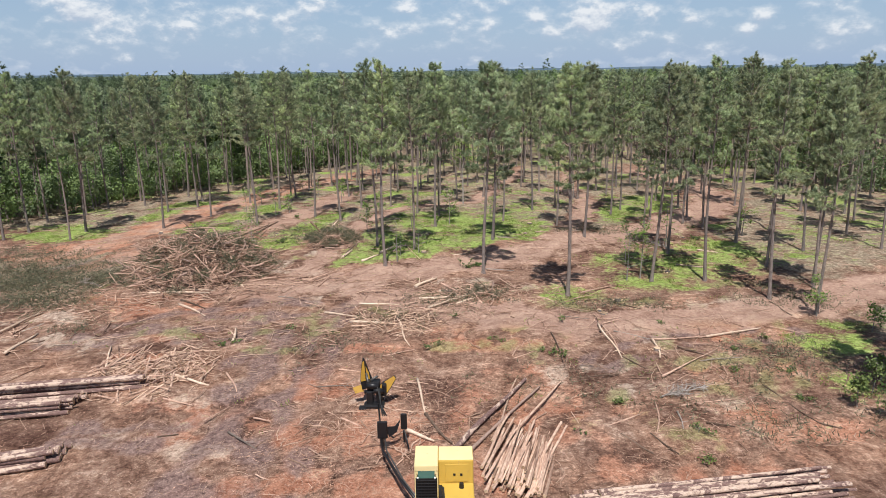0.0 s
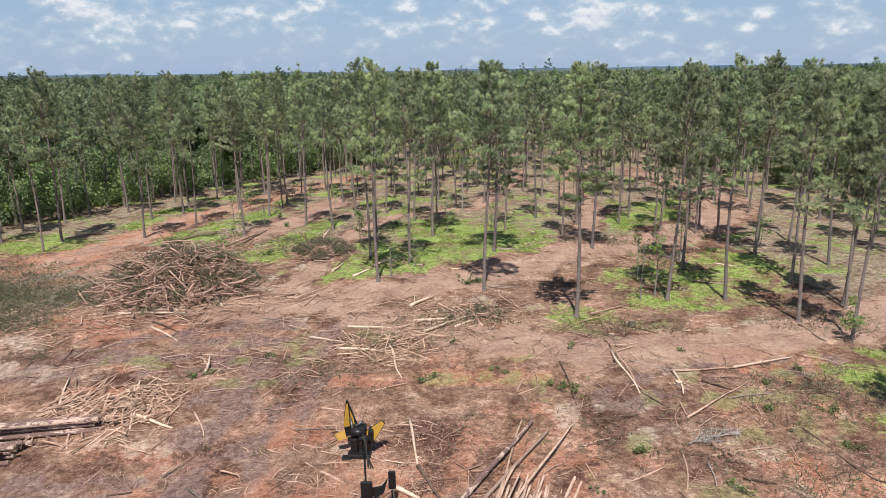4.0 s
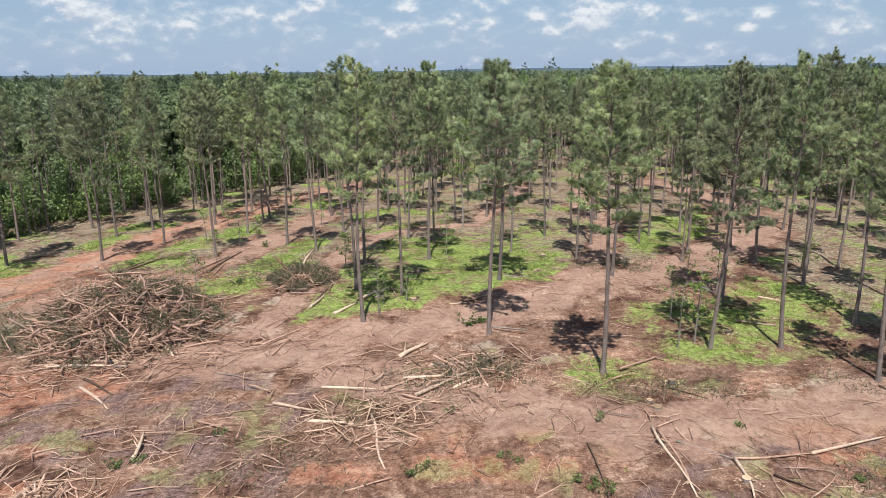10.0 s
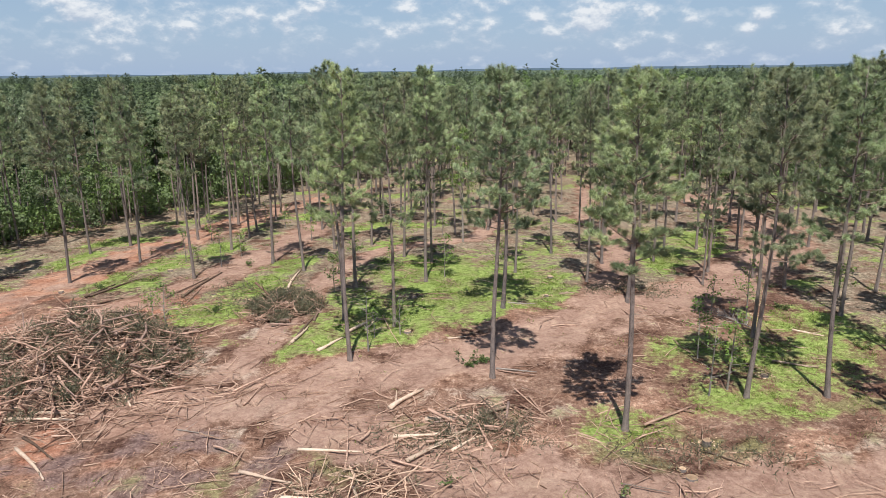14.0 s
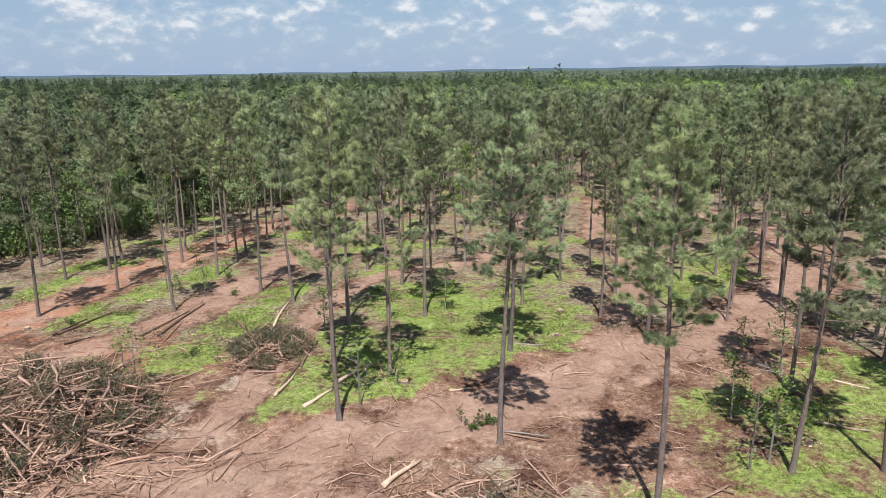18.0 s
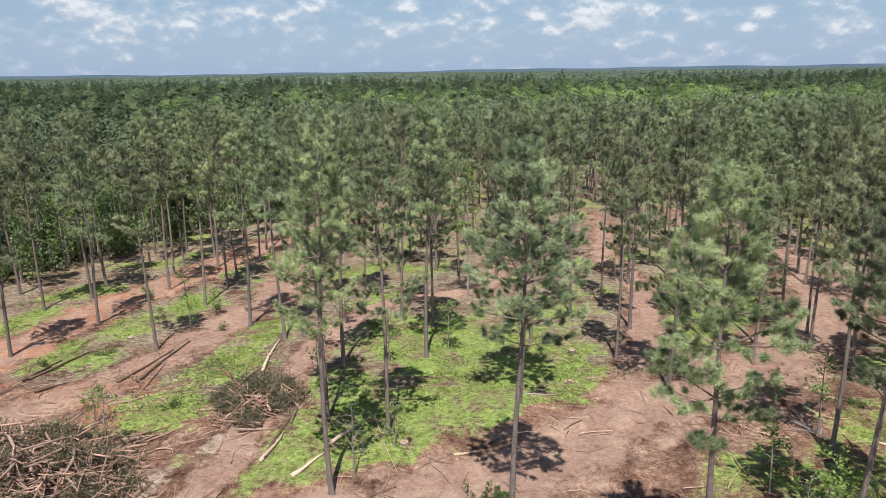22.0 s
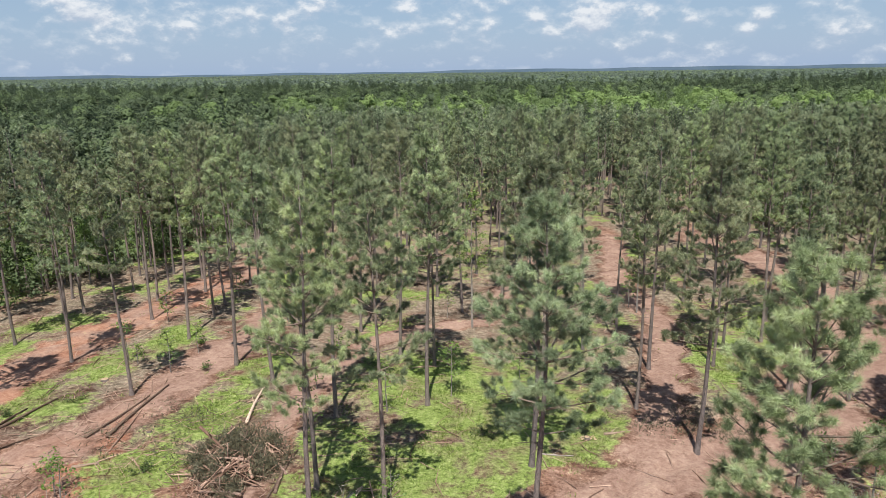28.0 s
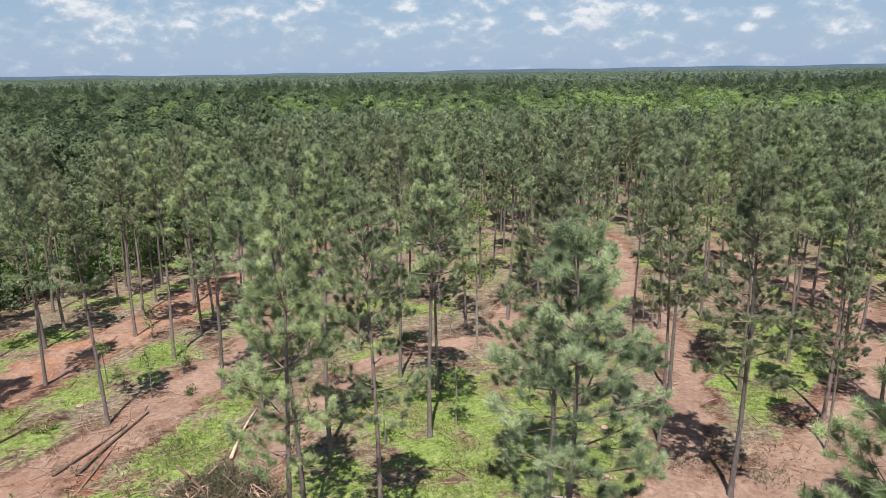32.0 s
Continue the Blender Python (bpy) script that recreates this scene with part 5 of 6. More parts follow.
slash_pile(-22.9, 61.6, 6.5, 6.2, 3.0, 298, 2100, 1900, 21, "slash_pile", "large pile of broken pine branches and wilting tops")
slash_pile(-12.4, 72.6, 2.9, 3.6, 0.7, 16, 230, 620, 22, "slash_pile", "low brush pile of wilting pine tops and twigs")


def split_heap(cx, cy, sx, sy, turn, spread, lmin, lmax, rmax, h, n, n_twigs, seed, label):
    """A loose heap of split and broken lengths that lie roughly one way."""
    rng = np.random.default_rng(seed)
    root = new("split_wood_heap")
    root.location = (cx, cy, put_z(cx, cy))
    shapes = []
    for i in range(9):
        s = Soup()
        L = lmin + (lmax - lmin) * (i + 0.5) / 9
        r = rng.uniform(0.45, 1.0) * rmax
        pts = bent_line((-L / 2, 0, 0), (L / 2, 0, 0), seed + i, 0.02, 4)
        s.tube(pts, r * np.array((1.0, 0.95, 0.85, 0.62)), 5)
        ob = s.mesh("split_piece", "pole" if i % 2 else "stick", root)
        shapes.append(ob.data)
        bpy.data.objects.remove(ob)

    def spot(rg):
        x, y = np.clip(rg.normal(0, 1, 2), -1.9, 1.9) * (sx, sy)
        return x, y, h * math.exp(-(x / sx) ** 2 * 0.5 - (y / sy) ** 2 * 0.5) * rg.uniform(0.1, 1.0) + 0.05
    for i in range(n):
        ob = new("split_piece", shapes[i % 9])
        ob.parent = root
        ob.matrix_basis = pose(*spot(rng), 0, rng.normal(0, 9), turn + rng.normal(0, spread) + (75 if rng.random() < 0.16 else 0))
    V, F = twig_soup(n_twigs, spot, rng, 0.4, 1.5, 0.012, 0.032, 0.15)
    tagged(link_mesh("twig_tangle", V, F, "splinter", root), kind="stuff")
    tagged(root, label, "wood heap")


split_heap(-17.6, 39.4, 1.45, 1.9, 96, 30, 0.7, 2.2, 0.07, 0.36, 105, 260, 23, "spread heap of pale split branches on red soil")
split_heap(-20.9, 39.8, 0.6, 1.7, 74, 11, 1.6, 3.4, 0.062, 0.32, 40, 50, 24, "narrow heap of long pale split poles on red soil")

slash_pile(-3.8, 47.4, 3.3, 2.3, 0.20, 15, 110, 40, 25, "slash_pile", "low spread heap of broken pale branches on soil", "splinter")
slash_pile(2.2, 53.3, 2.8, 1.3, 0.2, 12, 90, 70, 26, "slash_pile", "low strip of broken branches beside the haul road")


def scatter_twigs():
    rng = np.random.default_rng(31)

    def clear(rg):
        while True:
            x, y = rg.uniform(-44, 34), rg.uniform(22, 66)
            if abs(x) < 0.7 * y + 6 and rg.random() < 0.30 + 0.7 * (math.sin(x * 0.33 + 1) * math.sin(y * 0.29 + x * 0.1) > 0.1):
                return x, y, put_z(x, y) + 0.03

    def around(cx, cy, rx, ry):
        return lambda rg: (lambda x, y: (x, y, put_z(x, y) + 0.04))(cx + rg.normal(0, rx), cy + rg.normal(0, ry))
    jobs = [(5500, clear, 0.10, 0.5, 0.006, 0.016), (700, around(-4, 30, 7, 4), 0.15, 0.8, 0.006, 0.016), (600, around(9, 31, 6, 4), 0.15, 0.9, 0.006, 0.016), (260, around(-13, 46, 4, 3), 0.4, 1.6, 0.015, 0.035), (230, around(-4, 47.5, 4.4, 2.6), 0.3, 1.6, 0.012, 0.035), (260, around(-16, 57.5, 6.0, 1.7), 0.5, 2.2, 0.018, 0.045), (260, around(-24, 55, 5.5, 1.8), 0.5, 2.4, 0.018, 0.045), (120, around(19.8, 69.5, 1.8, 1.4), 0.4, 1.8, 0.015, 0.045), (90, around(-1, 55, 5, 1.2), 0.8, 3.0, 0.02, 0.06), (240, around(-28, 55, 5, 3), 0.6, 2.6, 0.02, 0.05),
            (260, around(2.5, 52.5, 4.5, 2.2), 0.6, 2.4, 0.02, 0.045), (200, around(-31, 46, 4, 4.5), 0.6, 2.8, 0.02, 0.05), (240, around(-38, 60, 6, 6), 0.5, 2.2, 0.015, 0.035), (80, around(12, 47.5, 6, 2.0), 0.6, 2.4, 0.012, 0.03),
            (160, around(16, 40, 6, 5), 0.6, 2.8, 0.012, 0.03), (220, around(-3.5, 33, 3.0, 2.5), 0.4, 1.6, 0.02, 0.04), (160, around(-17, 72, 4, 5), 0.5, 2.0, 0.015, 0.03), (140, around(-24, 80, 5, 6), 0.5, 2.4, 0.015, 0.035)]
    for n, f, a, b, c, d in jobs:
        V, F = twig_soup(n, f, rng, a, b, c, d, 0.06)
        tagged(link_mesh("twig_litter", V, F, "sticks"), "pale broken twigs strewn over the bare soil", "twigs", kind="stuff")

    def stand_floor(rg):
        while True:
            x, y = rg.uniform(-50, 50), rg.uniform(58, 128)
            if abs(x) < 0.62 * y + 6:
                return x, y, put_z(x, y) + 0.03
    V, F = twig_soup(2000, stand_floor, rng, 0.5, 2.2, 0.015, 0.04, 0.05)
    tagged(link_mesh("twig_litter", V, F, "sticks"), "broken twigs strewn over the forest floor", "twigs", kind="stuff")
    # wood chips: small flat flakes
    n = 64000
    x, y = rng.uniform(-34, 26, n), 22 + 38 * rng.uniform(0, 1, n) ** 1.4
    x[:12000], y[:12000] = rng.normal(-4.0, 3.6, 12000), rng.normal(34, 5.0, 12000)
    keep = (np.sin(x * 0.5 + 2) * np.sin(y * 0.43 + x * 0.15) + rng.normal(0, 0.5, n)) + 0.7 * np.exp(-((x + 1) / 9) ** 2 - ((y - 30) / 6) ** 2) > 0.0
    P = np.stack([x, y, zg(x, y) + 0.07], -1)[keep]
    nz = np.stack([rng.normal(0, 0.35, len(P)), rng.normal(0, 0.35, len(P)), np.ones(len(P))], -1)
    nz /= np.linalg.norm(nz, axis=1)[:, None]
    u = np.cross(nz, rng.normal(0, 1, (len(P), 3)))
    u /= np.linalg.norm(u, axis=1)[:, None]
    w = np.cross(nz, u)
    S = rng.uniform(0.02, 0.075, (len(P), 1)) * rng.uniform(0.5, 1.2, (len(P), 1))
    V = np.stack([P - u * S, P - w * S * 0.4, P + u * S, P + w * S * 0.4], 1).reshape(-1, 3)
    tagged(link_mesh("wood_chips", V, np.arange(4 * len(P)).reshape(-1, 4), "chips"), "pale wood chips and bark flakes on bare soil", "wood chips", kind="stuff")


scatter_twigs()


def ground_brush():
    """Wilting tops pressed into the soil."""
    rng = np.random.default_rng(41)
    C = []
    for cx, cy, rx, ry, n in ((-38, 60, 7, 6, 620), (-33, 53, 4, 2, 110), (-31, 58, 3, 4, 90), (-44, 68, 5, 4, 90), (1.5, 53, 3.5, 2.0, 55), (13, 51, 5, 1.5, 40), (-27, 47.5, 2, 1.5, 12), (8, 36, 6, 3, 26), (17, 33, 4, 3, 34), (21, 40, 4, 3, 60), (-8, 43, 4, 3, 20), (28, 52, 5, 3, 50), (16, 77, 4, 2, 50), (-17, 76, 5, 5, 60)):
        C += [(cx + rng.normal(0, rx * 0.6), cy + rng.normal(0, ry * 0.6)) for _ in range(n)]
    C = np.array(C)
    P = np.stack([C[:, 0], C[:, 1], zg(C[:, 0], C[:, 1]) + 0.12], -1)
    PP = np.repeat(P, 26, 0) + rng.normal(0, 1, (len(P) * 26, 3)) * np.array((0.50, 0.50, 0.06))
    V, F = blades(PP, np.tile((0, 0, 0.25), (len(PP), 1)), 0.30, 0.05, rng)
    tagged(link_mesh("wilted_brush", V, F, "dead_needles"), "wilted dark green pine tops flattened on the soil", "brush", kind="stuff")


ground_brush()


def weed_clump(x, y, r, n, seed):
    """Low leafy weeds spreading from one root."""
    rng = np.random.default_rng(seed)
    root = new("weed_clump")
    root.location = (x, y, put_z(x, y))
    P = []
    for i in range(6):
        a = rng.uniform(0, 6.283)
        e = np.array((math.cos(a), math.sin(a), rng.uniform(0.25, 0.6))) * r * rng.uniform(0.4, 1.0)
        st = Soup()
        st.tube([(0, 0, -0.05), e * 0.5 + (0, 0, 0.06), e], (0.012, 0.009, 0.004), 4, False)
        st.mesh("stem", "twig", root)
        for _ in range(n // 6):
            P.append(e * rng.uniform(0.3, 1.05) + rng.normal(0, 0.09, 3) * (1, 1, 0.6) + (0, 0, 0.06))
    V, F = leaf_quads(np.array(P), 0.13, rng)
    tagged(link_mesh("leaf_mass", V, F, "weeds", root, "small fresh green leaves"), kind="stuff")
    tagged(root, "low clump of fresh green weeds on bare soil", "weeds", "weeds on the landing")


WEEDS = [(1.9, 61.4, 1.3, 420), (2.9, 62.2, 1.0, 260), (6.9, 41.4, 0.7, 150), (7.5, 41.0, 0.5, 90), (6.3, 41.9, 0.4, 70), (9.36, 34.6, 0.55, 130), (3.6, 43.6, 0.5, 70), (3.0, 44.0, 0.4, 60), (-1.1, 42.7, 0.55, 80), (-0.5, 43.2, 0.4, 60), (12.7, 31.6, 0.6, 60), (13.2, 31.2, 0.5, 60),
         (12.2, 28.6, 0.6, 80), (6.8, 31.3, 0.4, 40), (-15.1, 43.6, 0.7, 90), (-14.4, 44.0, 0.5, 70), (-11.2, 46.2, 0.5, 80), (17.5, 38.5, 0.5, 80), (19.6, 34.5, 0.6, 110), (20.5, 38.2, 0.7, 120), (18.8, 41.5, 0.5, 80), (21.5, 43.5, 0.6, 100), (15.5, 46.5, 0.4, 60), (0.5, 48.5, 0.5, 70), (8.5, 47.5, 0.4, 60)]
for i, row in enumerate(WEEDS):
    weed_clump(*row, 900 + i)


def dead_top(x, y, size, n, turn, seed, material, label):
    """A bare fallen treetop: a stem with limbs that fork twice."""
    rng = np.random.default_rng(seed)
    root = new("dead_treetop")
    root.matrix_basis = pose(x, y, put_z(x, y) + 0.06, 0, 0, turn)
    main = bent_line((-size, 0, 0.03), (size * 0.8, 0, 0.18), seed, 0.03, 6)
    s = Soup()
    s.tube(main, np.linspace(0.045, 0.012, 6), 6)
    s.mesh("stem", material, root, smooth=True)
    for i in range(n):
        k = rng.uniform(0.15, 1.0)
        o = main[0] + (main[-1] - main[0]) * k
        a = rng.choice((-1, 1)) * rng.uniform(0.3, 1.2)
        L = size * rng.uniform(0.35, 0.8) * (1.15 - 0.6 * k)
        e = o + L * np.array((math.cos(a), math.sin(a), rng.uniform(0.02, 0.40)))
        t = Soup()
        pts = bent_line(o, e, seed + i, 0.06, 4)
        t.tube(pts, (0.022, 0.017, 0.012, 0.006), 4, False)
        for _ in range(5):
            q = pts[rng.integers(1, 4)]
            f = q + rng.normal(0, 0.22, 3) * size * 0.6 + (0.12 * size, 0, 0)
            f[2] = abs(f[2])
            t.tube([q, f], (0.011, 0.004), 3, False)
        t.mesh("limb", material, root)
    tagged(root, label, "treetop", "dead treetops")


dead_top(13.3, 35.5, 1.5, 34, 20, 950, "silver_stick", "bare silver-grey dead treetop lying on the soil")
dead_top(9.0, 37.6, 1.4, 11, 200, 951, "dark_stick", "bare dark twiggy treetop lying on the soil")
dead_top(13.6, 33.8, 1.3, 6, -65, 952, "stick", "bare forked tan treetop lying on the soil")
dead_top(-31.0, 57.5, 1.8, 10, 150, 953, "grey_stick", "bare silver-grey dead treetop lying on the soil")
dead_top(-36.0, 63.0, 2.0, 10, 35, 954, "grey_stick", "bare silver-grey dead treetop lying on the soil")
dead_top(21.9, 68.2, 1.9, 26, 120, 956, "silver_stick", "bare silver-grey dead treetop lying on the soil")
dead_top(16.5, 79.0, 1.8, 12, 75, 955, "dark_stick", "bare dark twiggy treetop lying on the soil")


def grass_tufts():
    rng = np.random.default_rng(51)
    n = 130000
    x, y = rng.uniform(-52, 50, n), rng.uniform(30, 112, n)
    g, _, _, _ = zones(x, y)
    keep = (g + 0.35 * wave(x, y, 3.0, 8) + rng.normal(0, 0.16, n)) > 0.62
    x, y = x[keep], y[keep]
    P = np.stack([x, y, zg(x, y) - 0.02], -1)
    PP = np.repeat(P, 4, 0) + rng.normal(0, 1, (len(P) * 4, 3)) * np.array((0.14, 0.14, 0))
    V, F = blades(PP, np.tile((0, 0, 1.0), (len(PP), 1)), 0.17, 0.05, rng, 0.9)
    tagged(link_mesh("grass", V, F, "grass"), "fresh bright green grass and weeds among the pines", "grass", kind="stuff")


grass_tufts()

# ---- undergrowth ----


def sapling(x, y, h, seed, leaves=320, spread=0.55, lean=0.0, label="young broadleaf sapling with fresh green leaves", material="leaves", bare=0.25):
    rng = np.random.default_rng(seed)
    root = new("sapling")
    root.location = (x, y, put_z(x, y))
    st = Soup()
    top = np.array((lean * h, rng.normal(0, 0.05) * h, h))
    st.tube([(0, 0, -0.1), top * 0.5 + rng.normal(0, 0.04, 3), top], (0.02 + 0.009 * h, 0.015 + 0.005 * h, 0.01), 6)
    st.mesh("stem", "grey_bark", root)
    st = Soup()
    P = []
    for i in range(int(7 + 3 * h)):
        f = rng.uniform(bare, 1.0)
        o = top * f
        a = rng.uniform(0, 6.28)
        L = spread * h * 0.5 * (1.1 - f) + 0.25
        e = o + L * np.array((math.cos(a), math.sin(a), rng.uniform(0.2, 0.7)))
        st.tube([o, e], (0.014, 0.005), 4, False)
        for _ in range(int(leaves / (7 + 3 * h)) + 1):
            P.append(o + (e - o) * rng.uniform(0.3, 1.1) + rng.normal(0, 0.13, 3))
    tagged(st.mesh("branch_spray", "grey_bark", root), kind="stuff")
    if leaves:
        V, F = leaf_quads(np.array(P), 0.17, rng)
        tagged(link_mesh("leaf_mass", V, F, material, root, "fresh green leaves"), kind="stuff")
    tagged(root, label, "sapling", "undergrowth saplings")


SAPLINGS = [(24.0, 35.5, 1.8, 420), (25.4, 37.0, 1.4, 380), (23.0, 32.6, 1.5, 420), (15.6, 56.7, 4.6, 60), (17.0, 57.6, 5.2, 560), (27.2, 47.6, 2.9, 420), (0.5, 82.1, 4.4, 420), (-9, 77.2, 3.4, 420), (-8.6, 88.7, 3.0, 360), (22.2, 33.9, 1.6, 420), (16.8, 61.9, 3.8, 360), (22.5, 68, 5.0, 320),
            (-4.7, 64.1, 4.2, 0), (-2.7, 66.8, 3.2, 120), (29.2, 44.2, 2.0, 420), (-4.5, 66.2, 2.2, 160), (5.8, 85.1, 2.8, 260), (-21, 91, 2.6, 300), (32.5, 73.3, 3.2, 300), (18.7, 102.3, 4.5, 380), (-15.1, 99.1, 3.5, 360)]
for i, (x, y, h, n) in enumerate(SAPLINGS):
    sapling(x, y, h, 600 + i, n, material="weeds" if y < 40 else "leaves", label="young broadleaf sapling with fresh green leaves" if n else "thin bare grey dead sapling in the grass")


sapling(2.6, 96.5, 12.5, 640, 2200, 0.42, 0.0, "slender broadleaf tree with bright spring leaves among the pines", bare=0.38)
sapling(19.0, 100.5, 8.0, 641, 1100, 0.45, 0.0, "slender broadleaf tree with bright spring leaves among the pines", bare=0.3)


def undergrowth():
    """Low leafy bushes and thin whips in the stand."""
    rg = random.Random(61)
    n = 0
    while n < 46:
        x, y = rg.uniform(-34, 34), rg.uniform(60, 118)
        if abs(x) > 0.5 * y or near_road(x, y, 3.0):
            continue
        n += 1
        if n % 3:
            weed_clump(x, y, rg.uniform(0.7, 1.3), rg.randrange(120, 260), 1000 + n)
        else:
            sapling(x, y, rg.uniform(1.6, 4.2), 1000 + n, rg.randrange(90, 260))


undergrowth()


def edge_trees():
    """Broadleaf trees along the left edge of the cut."""
    rg = random.Random(77)
    for i in range(46):
        y = rg.uniform(70, 158)
        x = woods_edge(y) - rg.uniform(-3.5, 7)
        sapling(x, y, rg.uniform(5.5, 11.5), 800 + i, 900, 0.5, 0, "slender broadleaf tree with bright spring leaves at the wood's edge", bare=0.18)


edge_trees()
STUMPS = [(11.6, 49.3), (13.6, 51.6), (11.8, 48.6), (9, 75.4), (-2.1, 75.7), (-2.2, 67.2), (-7.8, 82.4), (13.7, 41.7), (10.2, 81.2), (-19.4, 77), (-17.3, 83), (-26.4, 85.5), (4.3, 91.1), (19.9, 59.2), (-12.6, 90.5), (25.6, 72.2), (-33.3, 78.4)]


def stump(x, y, r, seed):
    rg = np.random.default_rng(seed)
    root = new("tree_stump")
    root.location = (x, y, put_z(x, y))
    s = Soup()
    h = rg.uniform(0.12, 0.25)
    s.tube([(0, 0, -0.2), (0, 0, 0.02), (0, 0, h)], (r * 1.35, r * 1.15, r), 11, False)
    s.mesh("bark", "bark", root, smooth=True)
    c = Soup()
    ang = np.arange(11) * 2 * math.pi / 11
    c.add(np.stack([r * np.cos(ang), r * np.sin(ang), np.full(11, h)], -1), [tuple(range(11))])
    c.mesh("cut_face", "cut_wood", root, "pale fresh sawn face")
    # sawdust and splinters round the foot
    n = 34
    P = np.stack([rg.normal(0, r * 1.7, n), rg.normal(0, r * 1.3, n), rg.uniform(0.05, 0.1, n)], -1)
    V, F = leaf_quads(P, 0.15, rg, 3.0)
    tagged(link_mesh("splinter_scatter", V, F, "cut_wood", root, "scattered pale splinters"), kind="stuff")
    tagged(root, "low fresh pine stump with pale splinters round it", "stump", "pine stumps")


for i, (x, y) in enumerate(STUMPS):
    stump(x, y, 0.16 + 0.05 * (i % 3), 700 + i)


# ---- machines on the landing ----


def box(bm, c, s, bevel=0.03, m=None):
    g = bmesh.ops.create_cube(bm, size=1.0)
    vs = g["verts"]
    bmesh.ops.scale(bm, vec=s, verts=vs)
    if bevel:
        es = list({e for v in vs for e in v.link_edges})
        r = bmesh.ops.bevel(bm, geom=es, offset=bevel, segments=2, affect="EDGES", profile=0.5)
        vs = list({v for f in r["faces"] for v in f.verts} | {v for v in vs if v.is_valid})
    if m is not None:
        bmesh.ops.transform(bm, matrix=m, verts=vs)
    bmesh.ops.translate(bm, vec=c, verts=vs)


def boxes(name, rows, material, parent, label="", bevel=0.03):
    bm = bmesh.new()
    for c, s in rows:
        box(bm, c, s, bevel)
    return part(name, bm, material, parent, label)


def rod(name, pts, r, material, parent, label="", sides=10):
    s = Soup()
    s.tube(pts, [r] * len(pts), sides)
    return s.mesh(name, material, parent, label, smooth=True)


def wheel(parent, x, y, r=0.5, w=0.32):
    bm = bmesh.new()
    bmesh.ops.create_cone(bm, cap_ends=True, segments=24, radius1=r, radius2=r, depth=w)
    bmesh.ops.bevel(bm, geom=[e for e in bm.edges if len(e.link_faces) == 2 and e.calc_face_angle() > 1], offset=0.07, segments=2, affect="EDGES")
    bmesh.ops.transform(bm, matrix=pose(x, y, r, 0, 90, 0), verts=bm.verts)
    t = part("wheel", bm, "rubber", parent)
    bm = bmesh.new()
    bmesh.ops.create_cone(bm, cap_ends=True, segments=18, radius1=r * 0.5, radius2=r * 0.42, depth=w + 0.06)
    bmesh.ops.transform(bm, matrix=pose(x, y, r, 0, 90, 0), verts=bm.verts)
    part("rim", bm, "steel", t)


